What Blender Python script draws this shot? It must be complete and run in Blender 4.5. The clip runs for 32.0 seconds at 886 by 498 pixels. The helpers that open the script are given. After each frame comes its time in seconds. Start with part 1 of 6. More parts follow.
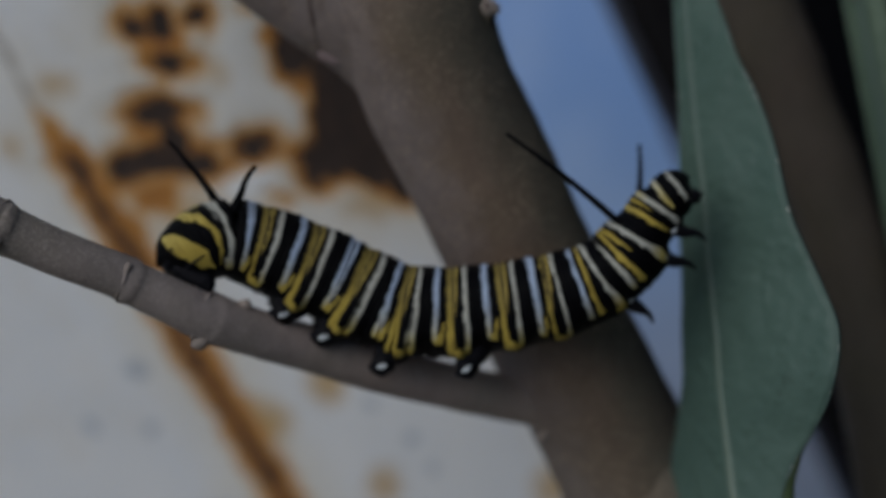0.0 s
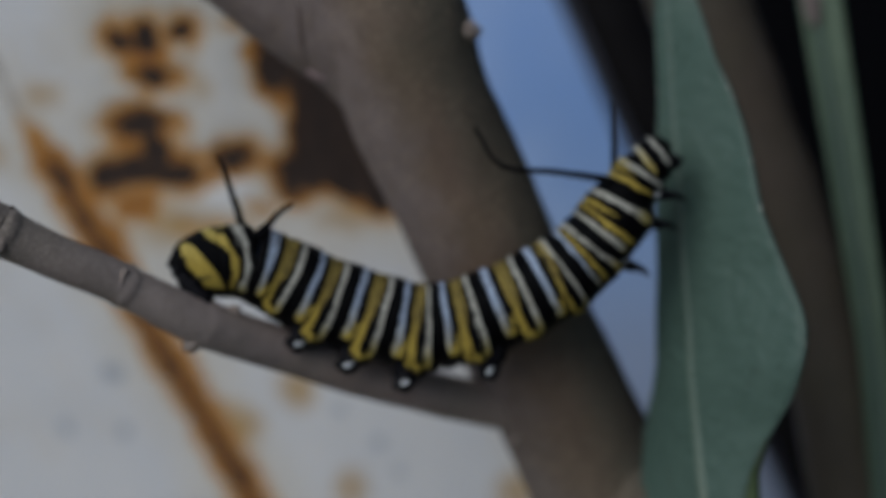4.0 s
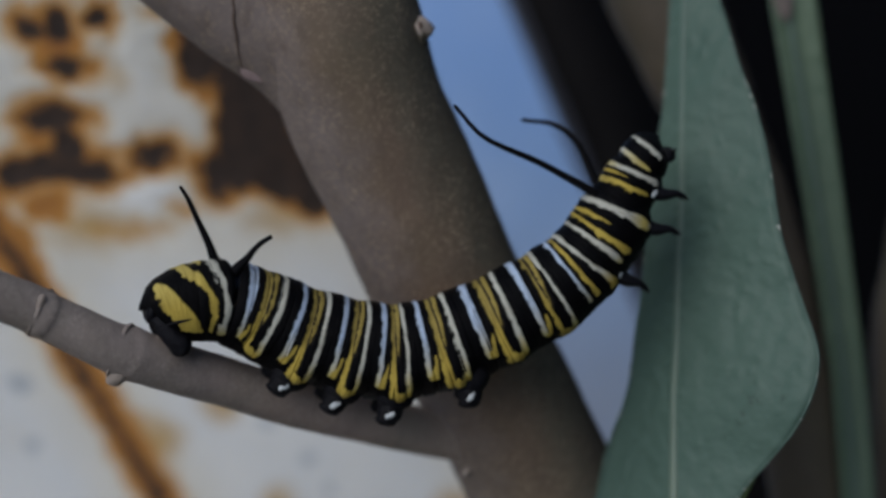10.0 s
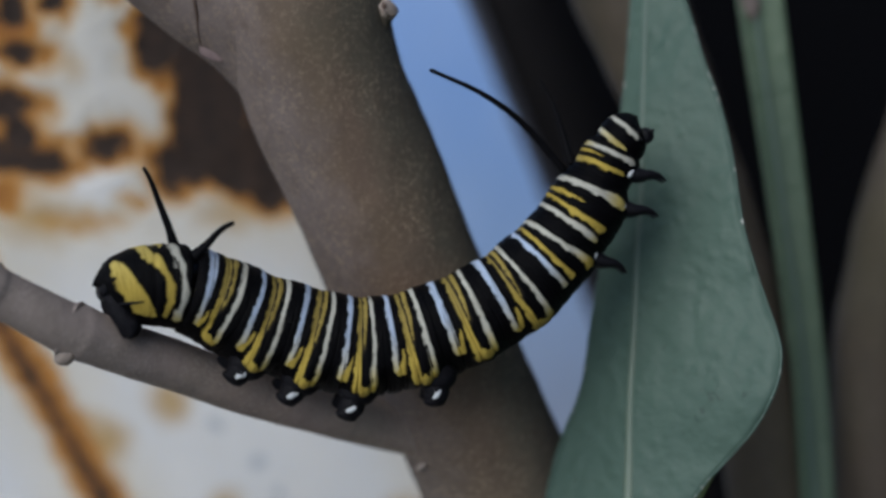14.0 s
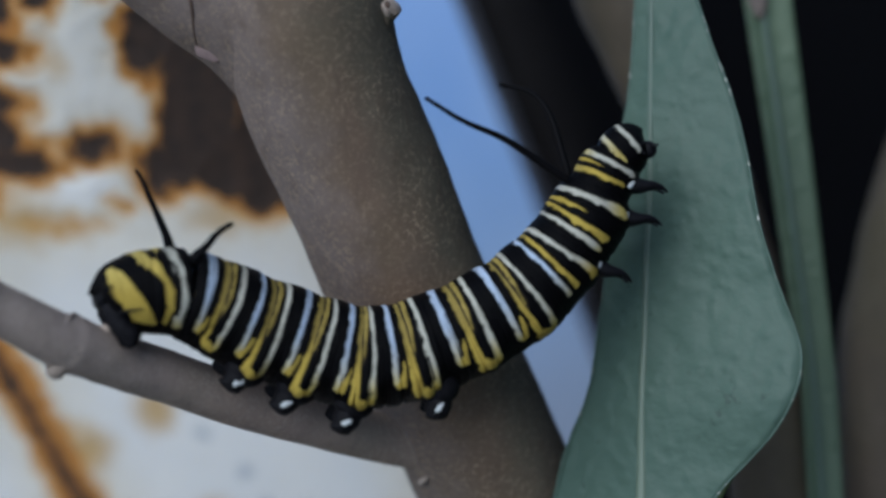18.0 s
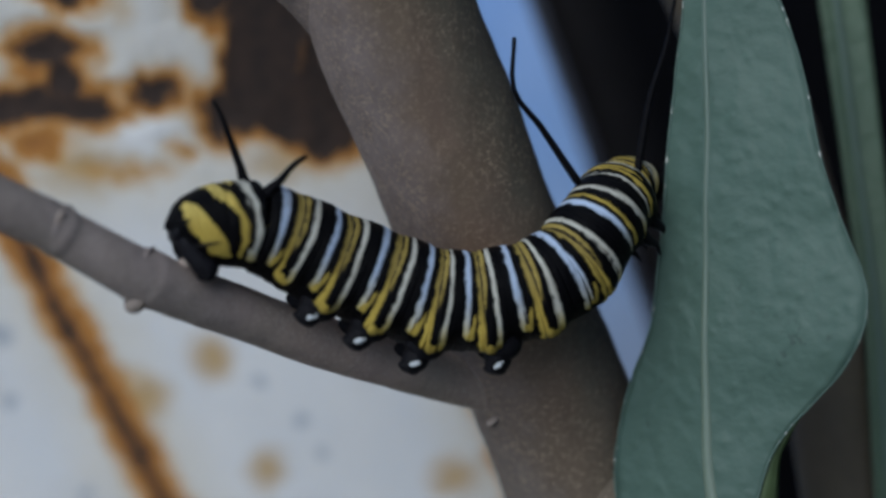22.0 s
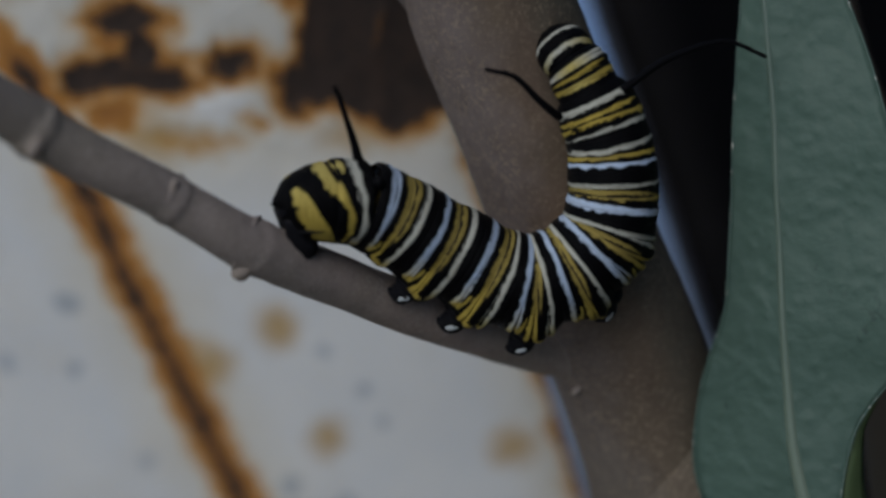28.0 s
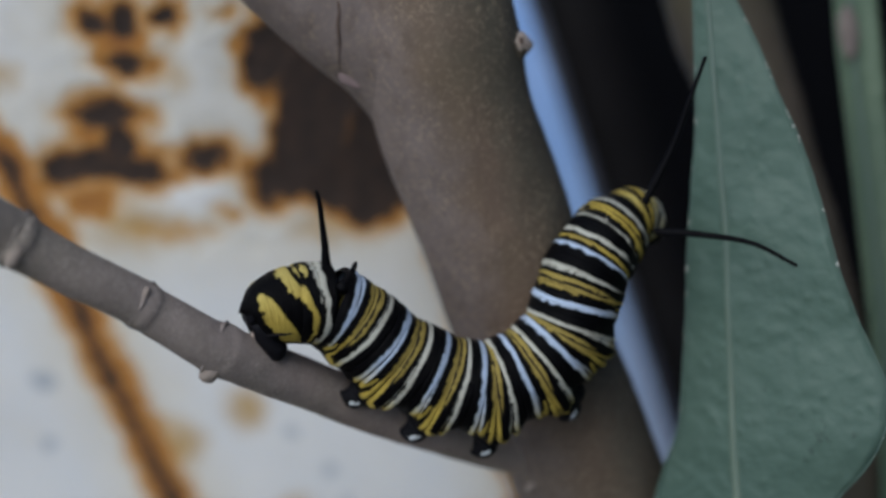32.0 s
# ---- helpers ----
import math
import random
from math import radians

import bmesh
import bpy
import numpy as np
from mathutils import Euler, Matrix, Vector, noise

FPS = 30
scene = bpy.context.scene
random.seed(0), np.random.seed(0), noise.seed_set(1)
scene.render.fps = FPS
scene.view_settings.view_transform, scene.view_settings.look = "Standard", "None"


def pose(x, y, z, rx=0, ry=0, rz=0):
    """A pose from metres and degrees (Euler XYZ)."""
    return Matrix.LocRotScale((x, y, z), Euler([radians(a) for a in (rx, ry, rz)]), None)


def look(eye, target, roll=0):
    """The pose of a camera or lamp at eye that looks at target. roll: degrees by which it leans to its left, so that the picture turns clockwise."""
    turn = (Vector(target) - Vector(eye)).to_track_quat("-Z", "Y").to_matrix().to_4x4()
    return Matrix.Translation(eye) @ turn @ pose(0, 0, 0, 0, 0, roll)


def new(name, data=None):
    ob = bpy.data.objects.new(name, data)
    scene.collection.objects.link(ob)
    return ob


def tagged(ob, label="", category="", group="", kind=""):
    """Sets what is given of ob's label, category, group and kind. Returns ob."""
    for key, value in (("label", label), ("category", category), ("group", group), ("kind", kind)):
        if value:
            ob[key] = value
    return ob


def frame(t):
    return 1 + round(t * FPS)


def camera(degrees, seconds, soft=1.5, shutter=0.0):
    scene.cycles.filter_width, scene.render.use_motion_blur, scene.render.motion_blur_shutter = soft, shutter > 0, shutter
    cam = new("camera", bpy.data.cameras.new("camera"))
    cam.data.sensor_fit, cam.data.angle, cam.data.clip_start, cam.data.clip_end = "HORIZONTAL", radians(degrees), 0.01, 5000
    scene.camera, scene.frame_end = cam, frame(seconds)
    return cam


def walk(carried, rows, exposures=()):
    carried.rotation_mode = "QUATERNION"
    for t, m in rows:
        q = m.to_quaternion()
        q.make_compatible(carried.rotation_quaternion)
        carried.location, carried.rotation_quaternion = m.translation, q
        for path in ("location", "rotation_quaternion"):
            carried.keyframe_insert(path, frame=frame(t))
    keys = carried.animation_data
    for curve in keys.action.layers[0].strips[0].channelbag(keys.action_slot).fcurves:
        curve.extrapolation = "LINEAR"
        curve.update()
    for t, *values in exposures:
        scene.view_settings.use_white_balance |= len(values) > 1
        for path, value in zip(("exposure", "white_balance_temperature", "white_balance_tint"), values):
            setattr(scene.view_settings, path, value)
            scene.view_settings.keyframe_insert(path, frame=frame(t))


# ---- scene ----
cam = camera(25.0, 32.0, soft=3.0)
cam.data.dof.use_dof = True
cam.data.dof.focus_distance = 0.138
cam.data.dof.aperture_fstop = 16.0

PATH = [
    (0, pose(0.01140, -0.13474, 0.43184, 58.857, 4.917, 4.446)),
    (0.5, pose(0.00940, -0.13671, 0.42930, 59.247, 4.781, 4.411)),
    (1, pose(0.00602, -0.13916, 0.42772, 60.069, 3.924, 3.809)),
    (1.5, pose(0.00663, -0.13947, 0.42757, 59.981, 3.724, 3.708)),
    (2, pose(0.00595, -0.13883, 0.42984, 60.176, 3.709, 3.363)),
    (2.5, pose(0.00442, -0.13729, 0.43220, 60.291, 3.477, 3.510)),
    (3, pose(0.00377, -0.13721, 0.43199, 60.326, 3.459, 3.383)),
    (3.5, pose(0.00636, -0.13758, 0.43222, 59.833, 3.172, 3.353)),
    (5.5, pose(0.00989, -0.15584, 0.45149, 57.735, 3.341, 2.840)),
    (6, pose(0.00796, -0.15454, 0.44937, 57.568, 2.665, 2.666)),
    (6.5, pose(0.00817, -0.15328, 0.44811, 57.386, 2.170, 2.850)),
    (7, pose(0.00804, -0.15044, 0.44697, 57.423, 2.279, 2.287)),
    (7.5, pose(0.00507, -0.14784, 0.44595, 57.116, 2.432, 2.404)),
    (8, pose(0.00437, -0.14756, 0.44601, 57.656, 2.219, 2.264)),
    (8.5, pose(0.00376, -0.14532, 0.44341, 57.560, 1.915, 2.092)),
    (9, pose(0.00391, -0.13576, 0.43799, 57.740, 1.861, 1.585)),
    (9.5, pose(0.00372, -0.13016, 0.43445, 57.643, 1.638, 0.887)),
    (10, pose(0.00329, -0.12663, 0.43291, 57.596, 1.500, 0.645)),
    (10.5, pose(0.00060, -0.12615, 0.43268, 57.801, 1.647, 1.072)),
    (11, pose(-0.00075, -0.12774, 0.43227, 57.686, 1.332, 0.823)),
    (11.5, pose(-0.00093, -0.12937, 0.43274, 57.757, 1.180, 0.783)),
    (12, pose(-0.00131, -0.13279, 0.42868, 58.153, 0.707, 0.262)),
    (12.5, pose(-0.00036, -0.13201, 0.42801, 58.593, 0.475, 0.204)),
    (13, pose(0.00000, -0.12971, 0.42936, 58.540, 0.000, -0.000)),
    (13.5, pose(-0.00059, -0.12724, 0.43011, 59.096, -0.055, -0.026)),
    (14, pose(0.00234, -0.12654, 0.42750, 59.016, -0.242, -0.041)),
    (14.5, pose(0.00409, -0.12559, 0.42750, 58.732, -0.424, -0.099)),
    (15, pose(0.00257, -0.12567, 0.42806, 58.805, -0.580, -0.353)),
    (15.5, pose(0.00134, -0.12521, 0.42708, 58.834, -0.597, -0.860)),
    (17.5, pose(-0.00031, -0.12278, 0.42560, 58.371, -0.931, -0.452)),
    (18, pose(-0.00082, -0.12172, 0.42582, 58.805, -0.833, -1.061)),
    (18.5, pose(-0.00148, -0.11956, 0.42594, 58.921, -1.475, -0.561)),
    (19, pose(-0.00250, -0.12080, 0.42673, 58.587, -1.021, -1.371)),
    (19.5, pose(-0.00367, -0.12192, 0.42594, 58.192, -1.224, -0.846)),
    (20, pose(-0.00326, -0.12225, 0.42624, 58.034, -1.199, -1.029)),
    (20.5, pose(-0.00294, -0.12233, 0.42534, 57.443, -1.418, -0.529)),
    (21, pose(-0.00230, -0.12258, 0.42666, 57.464, -1.481, -1.109)),
    (21.5, pose(-0.00422, -0.12137, 0.42703, 57.914, -1.167, -0.918)),
    (22, pose(-0.00527, -0.12320, 0.42332, 58.246, -0.991, -0.663)),
    (22.5, pose(-0.00613, -0.12338, 0.42207, 57.923, -1.302, -0.638)),
    (23, pose(-0.00752, -0.12279, 0.42142, 57.673, -1.412, -0.724)),
    (23.5, pose(-0.00660, -0.12264, 0.42261, 57.490, -1.285, -0.570)),
    (24, pose(-0.00428, -0.12265, 0.42258, 57.675, -1.267, -1.156)),
    (24.5, pose(-0.00712, -0.12551, 0.41756, 57.535, -1.625, -0.802)),
    (25, pose(-0.00721, -0.12546, 0.41915, 57.590, -1.742, -0.967)),
    (25.5, pose(-0.00824, -0.12458, 0.42062, 57.339, -1.652, -0.703)),
    (26, pose(-0.00988, -0.12482, 0.42345, 57.311, -1.646, -0.466)),
    (26.5, pose(-0.00938, -0.12625, 0.42570, 58.070, -1.825, -0.357)),
    (28.5, pose(-0.01473, -0.12438, 0.42384, 57.508, -1.991, -1.310)),
    (29, pose(-0.01307, -0.12288, 0.42750, 57.982, -2.195, -1.362)),
    (29.5, pose(-0.01227, -0.12447, 0.43177, 58.562, -2.101, -1.409)),
    (30, pose(-0.01132, -0.12681, 0.43243, 58.587, -2.418, -1.022)),
    (30.5, pose(-0.01060, -0.12757, 0.43272, 58.692, -2.575, -0.897)),
    (31, pose(-0.01007, -0.12786, 0.43256, 58.498, -2.753, -1.221)),
    (31.5, pose(-0.01153, -0.12789, 0.43136, 58.498, -2.871, -1.004)),
    (32, pose(-0.01263, -0.12810, 0.43180, 58.580, -3.041, -0.913)),
]
EXPOSURES = [(0, -0.16, 6380, 9), (1, -0.14, 6380, 9), (2, -0.12, 6380, 9), (3, 0.0, 6380, 9), (6, 0.06, 6380, 9), (7, -0.03, 6380, 9), (9, -0.08, 6430, 10), (10, 0.29, 6380, 9), (11, 0.64, 6330, 8),
             (12, 0.46, 6280, 8), (13, 0.26, 6280, 8), (14, 0.6, 6380, 9), (15, 0.98, 6120, 7), (18, 0.69, 5920, 6), (19, 0.76, 5920, 6), (20, 0.8, 5920, 6), (21, 0.62, 5920, 6), (22, 0.49, 5970, 7),
             (23, 0.31, 6230, 9), (24, 0.14, 6330, 9), (25, 0.05, 6380, 8), (26, 0.03, 6380, 8), (28.5, -0.1, 6380, 8), (29, -0.11, 6430, 8), (30, 0.24, 6430, 8), (31, 0.64, 6430, 8), (31.5, 0.67, 6330, 8), (32, 0.62, 6280, 8)]
walk(cam, PATH, EXPOSURES)

# ---- world and light: open shade under a bright sky ----
world = bpy.data.worlds.new("open_shade")
scene.world = world
world.use_nodes = True
wt = world.node_tree
sky = wt.nodes.new("ShaderNodeTexSky")
sky.sky_type, sky.sun_disc = "NISHITA", False
sky.sun_elevation, sky.sun_rotation = radians(53.1), radians(227)
wt.links.new(sky.outputs[0], wt.nodes["Background"].inputs[0])
wt.nodes["Background"].inputs[1].default_value = 0.085
sun = new("sun", bpy.data.lights.new("sun", "SUN"))
sun.data.energy, sun.data.angle, sun.data.color = 1.45, radians(55), (1.0, 0.97, 0.92)
sun.matrix_world = look((-0.54, -0.50, 1.33), (0.0, 0.0, 0.35))

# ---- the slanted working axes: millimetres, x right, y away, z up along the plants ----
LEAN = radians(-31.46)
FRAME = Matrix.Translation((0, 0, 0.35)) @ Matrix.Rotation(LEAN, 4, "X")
V = Vector
from mathutils.bvhtree import BVHTree


def mm(p):
    return Vector(p) * 0.001


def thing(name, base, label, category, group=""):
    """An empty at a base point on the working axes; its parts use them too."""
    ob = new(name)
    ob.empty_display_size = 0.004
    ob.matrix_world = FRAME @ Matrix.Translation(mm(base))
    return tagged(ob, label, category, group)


def smooth(me):
    me.polygons.foreach_set("use_smooth", [True] * len(me.polygons))


def part(name, bm, material, parent, label=""):
    me = bpy.data.meshes.new(name)
    bm.to_mesh(me)
    bm.free()
    smooth(me)
    for m in (material if isinstance(material, (list, tuple)) else [material]):
        me.materials.append(m)
    ob = new(name, me)
    ob.parent = parent
    return tagged(ob, label)


# ---- materials ----
def material(name, rough=0.6):
    m = bpy.data.materials.new(name)
    m.use_nodes = True
    nt = m.node_tree
    b = nt.nodes["Principled BSDF"]
    b.inputs["Roughness"].default_value = rough
    return m, nt, b


def math_node(nt, op, a, b=None, clamp=False):
    n = nt.nodes.new("ShaderNodeMath")
    n.operation, n.use_clamp = op, clamp
    for i, v in enumerate((a, b)):
        if v is None:
            continue
        if isinstance(v, (int, float)):
            n.inputs[i].default_value = v
        else:
            nt.links.new(v, n.inputs[i])
    return n.outputs[0]


def ramp(nt, fac, stops, mode="LINEAR"):
    n = nt.nodes.new("ShaderNodeValToRGB")
    n.color_ramp.interpolation = mode
    els = n.color_ramp.elements
    while len(els) < len(stops):
        els.new(0.5)
    while len(els) > len(stops):
        els.remove(els[-1])
    for e, (p, c) in zip(els, stops):
        e.position, e.color = p, (*c, 1) if len(c) == 3 else c
    nt.links.new(fac, n.inputs[0])
    return n.outputs[0]


def mix(nt, fac, a, b, kind="MIX"):
    n = nt.nodes.new("ShaderNodeMix")
    n.data_type, n.blend_type = "RGBA", kind
    for i, v in ((0, fac), (6, a), (7, b)):
        if hasattr(v, "is_linked"):
            nt.links.new(v, n.inputs[i])
        elif i == 0:
            n.inputs[0].default_value = v
        else:
            n.inputs[i].default_value = (*v, 1)
    return n.outputs[2]


def noise_of(nt, vec, scale, detail=4.0, rough=0.55):
    n = nt.nodes.new("ShaderNodeTexNoise")
    n.inputs["Scale"].default_value, n.inputs["Detail"].default_value, n.inputs["Roughness"].default_value = scale, detail, rough
    if vec is not None:
        nt.links.new(vec, n.inputs["Vector"])
    return n


def bump(nt, b, height, strength, distance):
    n = nt.nodes.new("ShaderNodeBump")
    n.inputs["Strength"].default_value, n.inputs["Distance"].default_value = strength, distance
    nt.links.new(height, n.inputs["Height"])
    nt.links.new(n.outputs[0], b.inputs["Normal"])


def object_coords(nt):
    return nt.nodes.new("ShaderNodeTexCoord").outputs["Object"]


def uv_coords(nt):
    return nt.nodes.new("ShaderNodeTexCoord").outputs["UV"]


BLACK, SKYLIT_WHITE, CREAM = (0.0028, 0.0028, 0.0036), (0.46, 0.56, 0.72), (0.48, 0.48, 0.42)
PALE_YELLOW = (0.52, 0.43, 0.14)
YELLOW, OLIVE, DUSK = (0.47, 0.355, 0.075), (0.33, 0.255, 0.072), (0.020, 0.017, 0.013)


def level(nt, v, points):
    """A value that follows v (0 to 1) through a few points; values run from -0.2 to 1.4."""
    g = ramp(nt, v, [(p, ((x + 0.2) / 1.6,) * 3) for p, x in points])
    return math_node(nt, "SUBTRACT", math_node(nt, "MULTIPLY", g, 1.6), 0.2)


def skin(name, stripes, belly=0.80, soft=0.022):
    """Banded skin: u runs along one period of the pattern, v from the back (0) to the belly (1).
    Each stripe: its middle and half width along v, and its colours along v."""
    m, nt, b = material(name, 0.5)
    uv = nt.nodes.new("ShaderNodeUVMap")
    uv.uv_map = "band"
    sep = nt.nodes.new("ShaderNodeSeparateXYZ")
    nt.links.new(uv.outputs[0], sep.inputs[0])
    along = nt.nodes.new("ShaderNodeUVMap")
    along.uv_map = "along"

    def drawn(x, y, detail):
        """Noise at its own scale along and around the body."""
        c = nt.nodes.new("ShaderNodeVectorMath")
        c.operation = "MULTIPLY"
        c.inputs[1].default_value = (x, y, 0)
        nt.links.new(along.outputs[0], c.inputs[0])
        return noise_of(nt, c.outputs[0], 1.0, detail).outputs["Fac"]

    def centred(n, k):
        return math_node(nt, "MULTIPLY", math_node(nt, "SUBTRACT", n, 0.5), k)

    wave, shake, tooth = drawn(2.3, 4.5, 2), drawn(9, 15, 3), drawn(4.0, 2.0, 2)
    u = math_node(nt, "ADD", math_node(nt, "ADD", sep.outputs[0], centred(wave, 0.10)), centred(shake, 0.075))
    v = math_node(nt, "ADD", sep.outputs[1], centred(tooth, 0.12))
    ragged = math_node(nt, "ADD", centred(shake, 0.07), centred(drawn(30, 40, 2), 0.05))
    col = None
    for middle, half, colours in stripes:
        d = math_node(nt, "ABSOLUTE", math_node(nt, "SUBTRACT", u, level(nt, v, middle)))
        d = math_node(nt, "ADD", math_node(nt, "SUBTRACT", level(nt, v, half), d), ragged)
        cover = math_node(nt, "ADD", math_node(nt, "MULTIPLY", d, 1 / soft), 0.5, True)
        paint = ramp(nt, v, colours) if len(colours) > 1 else colours[0][1]
        col = mix(nt, cover, BLACK if col is None else col, paint)
    under = ramp(nt, v, [(belly - 0.03, (0, 0, 0)), (belly + 0.03, (1, 1, 1))])
    col = mix(nt, under, col, BLACK)
    fine = noise_of(nt, object_coords(nt), 2600, 3).outputs["Fac"]
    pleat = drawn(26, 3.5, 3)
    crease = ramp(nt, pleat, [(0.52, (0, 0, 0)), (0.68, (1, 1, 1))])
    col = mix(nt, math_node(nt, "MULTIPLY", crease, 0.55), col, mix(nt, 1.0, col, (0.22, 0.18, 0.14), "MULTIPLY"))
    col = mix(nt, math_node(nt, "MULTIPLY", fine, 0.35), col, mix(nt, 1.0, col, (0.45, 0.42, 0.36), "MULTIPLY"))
    nt.links.new(col, b.inputs["Base Color"])
    b.inputs["Specular IOR Level"].default_value = 0.05
    bump(nt, b, math_node(nt, "SUBTRACT", math_node(nt, "MULTIPLY", fine, 0.4), pleat), 0.55, 0.0004)
    return m


# white bands with the reflected sky's blue mixed into their colour on the back
ICE = [(0.0, SKYLIT_WHITE), (0.42, SKYLIT_WHITE), (0.60, CREAM), (0.72, PALE_YELLOW)]
BONE = [(0.0, CREAM), (0.60, CREAM), (0.73, PALE_YELLOW)]
GOLD = [(0.0, OLIVE), (0.38, OLIVE), (0.60, YELLOW)]
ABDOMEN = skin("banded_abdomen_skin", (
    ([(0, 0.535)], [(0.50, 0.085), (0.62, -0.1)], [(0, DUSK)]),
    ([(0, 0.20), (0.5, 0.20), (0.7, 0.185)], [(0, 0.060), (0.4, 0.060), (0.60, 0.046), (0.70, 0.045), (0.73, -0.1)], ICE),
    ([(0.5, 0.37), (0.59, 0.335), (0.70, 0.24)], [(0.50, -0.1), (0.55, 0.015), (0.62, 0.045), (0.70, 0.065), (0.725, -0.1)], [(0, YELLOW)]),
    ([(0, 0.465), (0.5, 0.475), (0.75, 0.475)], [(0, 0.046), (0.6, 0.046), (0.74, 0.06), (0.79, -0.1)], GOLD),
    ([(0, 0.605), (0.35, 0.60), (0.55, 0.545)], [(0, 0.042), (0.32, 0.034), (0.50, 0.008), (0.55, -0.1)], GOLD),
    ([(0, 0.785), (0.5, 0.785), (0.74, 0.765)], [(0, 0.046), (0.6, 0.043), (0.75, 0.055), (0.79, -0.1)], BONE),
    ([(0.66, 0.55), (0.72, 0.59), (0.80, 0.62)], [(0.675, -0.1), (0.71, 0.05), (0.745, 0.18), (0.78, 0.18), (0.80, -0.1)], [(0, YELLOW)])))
METATHORAX = skin("banded_hind_thorax_skin", (
    ([(0, 0.24), (0.7, 0.25)], [(0, 0.058), (0.55, 0.045), (0.66, 0.03), (0.70, -0.1)], ICE),
    ([(0, 0.43), (0.35, 0.42), (0.7, 0.46)], [(0, 0.035), (0.4, 0.040), (0.66, 0.055), (0.72, -0.1)], [(0.0, OLIVE), (0.25, YELLOW)]),
    ([(0, 0.62), (0.3, 0.70), (0.6, 0.82)], [(0, 0.050), (0.5, 0.05), (0.62, 0.07), (0.70, 0.09), (0.76, -0.1)], [(0.0, CREAM), (0.52, CREAM), (0.66, YELLOW)])), 0.76)
MESOTHORAX = skin("banded_middle_thorax_skin", (
    ([(0, 0.16), (0.6, 0.15)], [(0, 0.045), (0.5, 0.045), (0.62, 0.035), (0.68, -0.1)], [(0.0, CREAM), (0.55, CREAM), (0.64, PALE_YELLOW)]),
    ([(0, 0.36), (0.6, 0.31)], [(0, 0.030), (0.3, 0.034), (0.5, 0.055), (0.62, 0.065), (0.70, -0.1)], [(0, YELLOW)]),
    ([(0, 0.52), (0.5, 0.55)], [(0, 0.036), (0.25, 0.034), (0.42, 0.0), (0.46, -0.1)], [(0, YELLOW)]),
    ([(0, 0.74), (0.6, 0.80)], [(0, 0.050), (0.5, 0.055), (0.62, 0.085), (0.70, 0.06), (0.74, -0.1)], [(0.0, CREAM), (0.50, CREAM), (0.64, PALE_YELLOW)])), 0.76, 0.018)
PROTHORAX = skin("banded_collar_skin", (
    ([(0, 0.28), (0.6, 0.34)], [(0, 0.06), (0.5, 0.065), (0.62, 0.05), (0.68, -0.1)], [(0.0, PALE_YELLOW), (0.3, YELLOW)]),
    ([(0, 0.52), (0.4, 0.56)], [(0, 0.05), (0.22, 0.04), (0.35, 0.0), (0.40, -0.1)], [(0, YELLOW)]),
    ([(0, 0.78), (0.6, 0.76)], [(0, 0.090), (0.5, 0.075), (0.64, 0.10), (0.70, -0.1)], [(0.0, PALE_YELLOW), (0.25, CREAM)])), 0.74, 0.03)
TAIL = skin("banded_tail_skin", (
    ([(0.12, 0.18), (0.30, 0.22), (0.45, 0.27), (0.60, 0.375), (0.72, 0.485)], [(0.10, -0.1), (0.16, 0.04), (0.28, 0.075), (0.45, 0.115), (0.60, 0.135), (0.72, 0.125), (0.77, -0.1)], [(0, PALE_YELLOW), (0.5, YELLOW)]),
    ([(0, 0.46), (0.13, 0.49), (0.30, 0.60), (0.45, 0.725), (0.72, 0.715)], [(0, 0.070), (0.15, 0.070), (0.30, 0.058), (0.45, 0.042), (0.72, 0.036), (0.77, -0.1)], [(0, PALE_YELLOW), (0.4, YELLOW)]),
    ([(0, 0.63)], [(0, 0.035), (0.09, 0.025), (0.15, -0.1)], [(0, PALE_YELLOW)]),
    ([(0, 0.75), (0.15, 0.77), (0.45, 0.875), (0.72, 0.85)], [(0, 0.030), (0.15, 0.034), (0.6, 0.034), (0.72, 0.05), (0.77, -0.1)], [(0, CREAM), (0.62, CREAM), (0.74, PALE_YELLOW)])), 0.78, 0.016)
FACE = skin("striped_head_skin", (
    ([(0, 0.27), (0.7, 0.20)], [(0, 0.05), (0.5, 0.065), (0.62, 0.05), (0.70, -0.1)], [(0, CREAM), (0.5, PALE_YELLOW)]),
    ([(0, 0.66), (0.7, 0.60)], [(0, 0.04), (0.5, 0.06), (0.64, 0.05), (0.70, -0.1)], [(0, CREAM)])), 0.72, 0.03)


def plain(name, colour, rough, grain=900.0, amount=0.3, relief=0.3, distance=0.0002, gloss=0.3):
    m, nt, b = material(name, rough)
    b.inputs["Specular IOR Level"].default_value = gloss
    ob = object_coords(nt)
    n = noise_of(nt, ob, grain, 5).outputs["Fac"]
    big = noise_of(nt, ob, grain / 9, 3).outputs["Fac"]
    dark = tuple(c * (1 - amount) for c in colour)
    light = tuple(min(c * (1 + amount), 1) for c in colour)
    f = math_node(nt, "ADD", math_node(nt, "MULTIPLY", n, 0.5), math_node(nt, "MULTIPLY", big, 0.5))
    nt.links.new(ramp(nt, f, [(0.35, dark), (0.65, light)]), b.inputs["Base Color"])
    bump(nt, b, n, relief, distance)
    return m


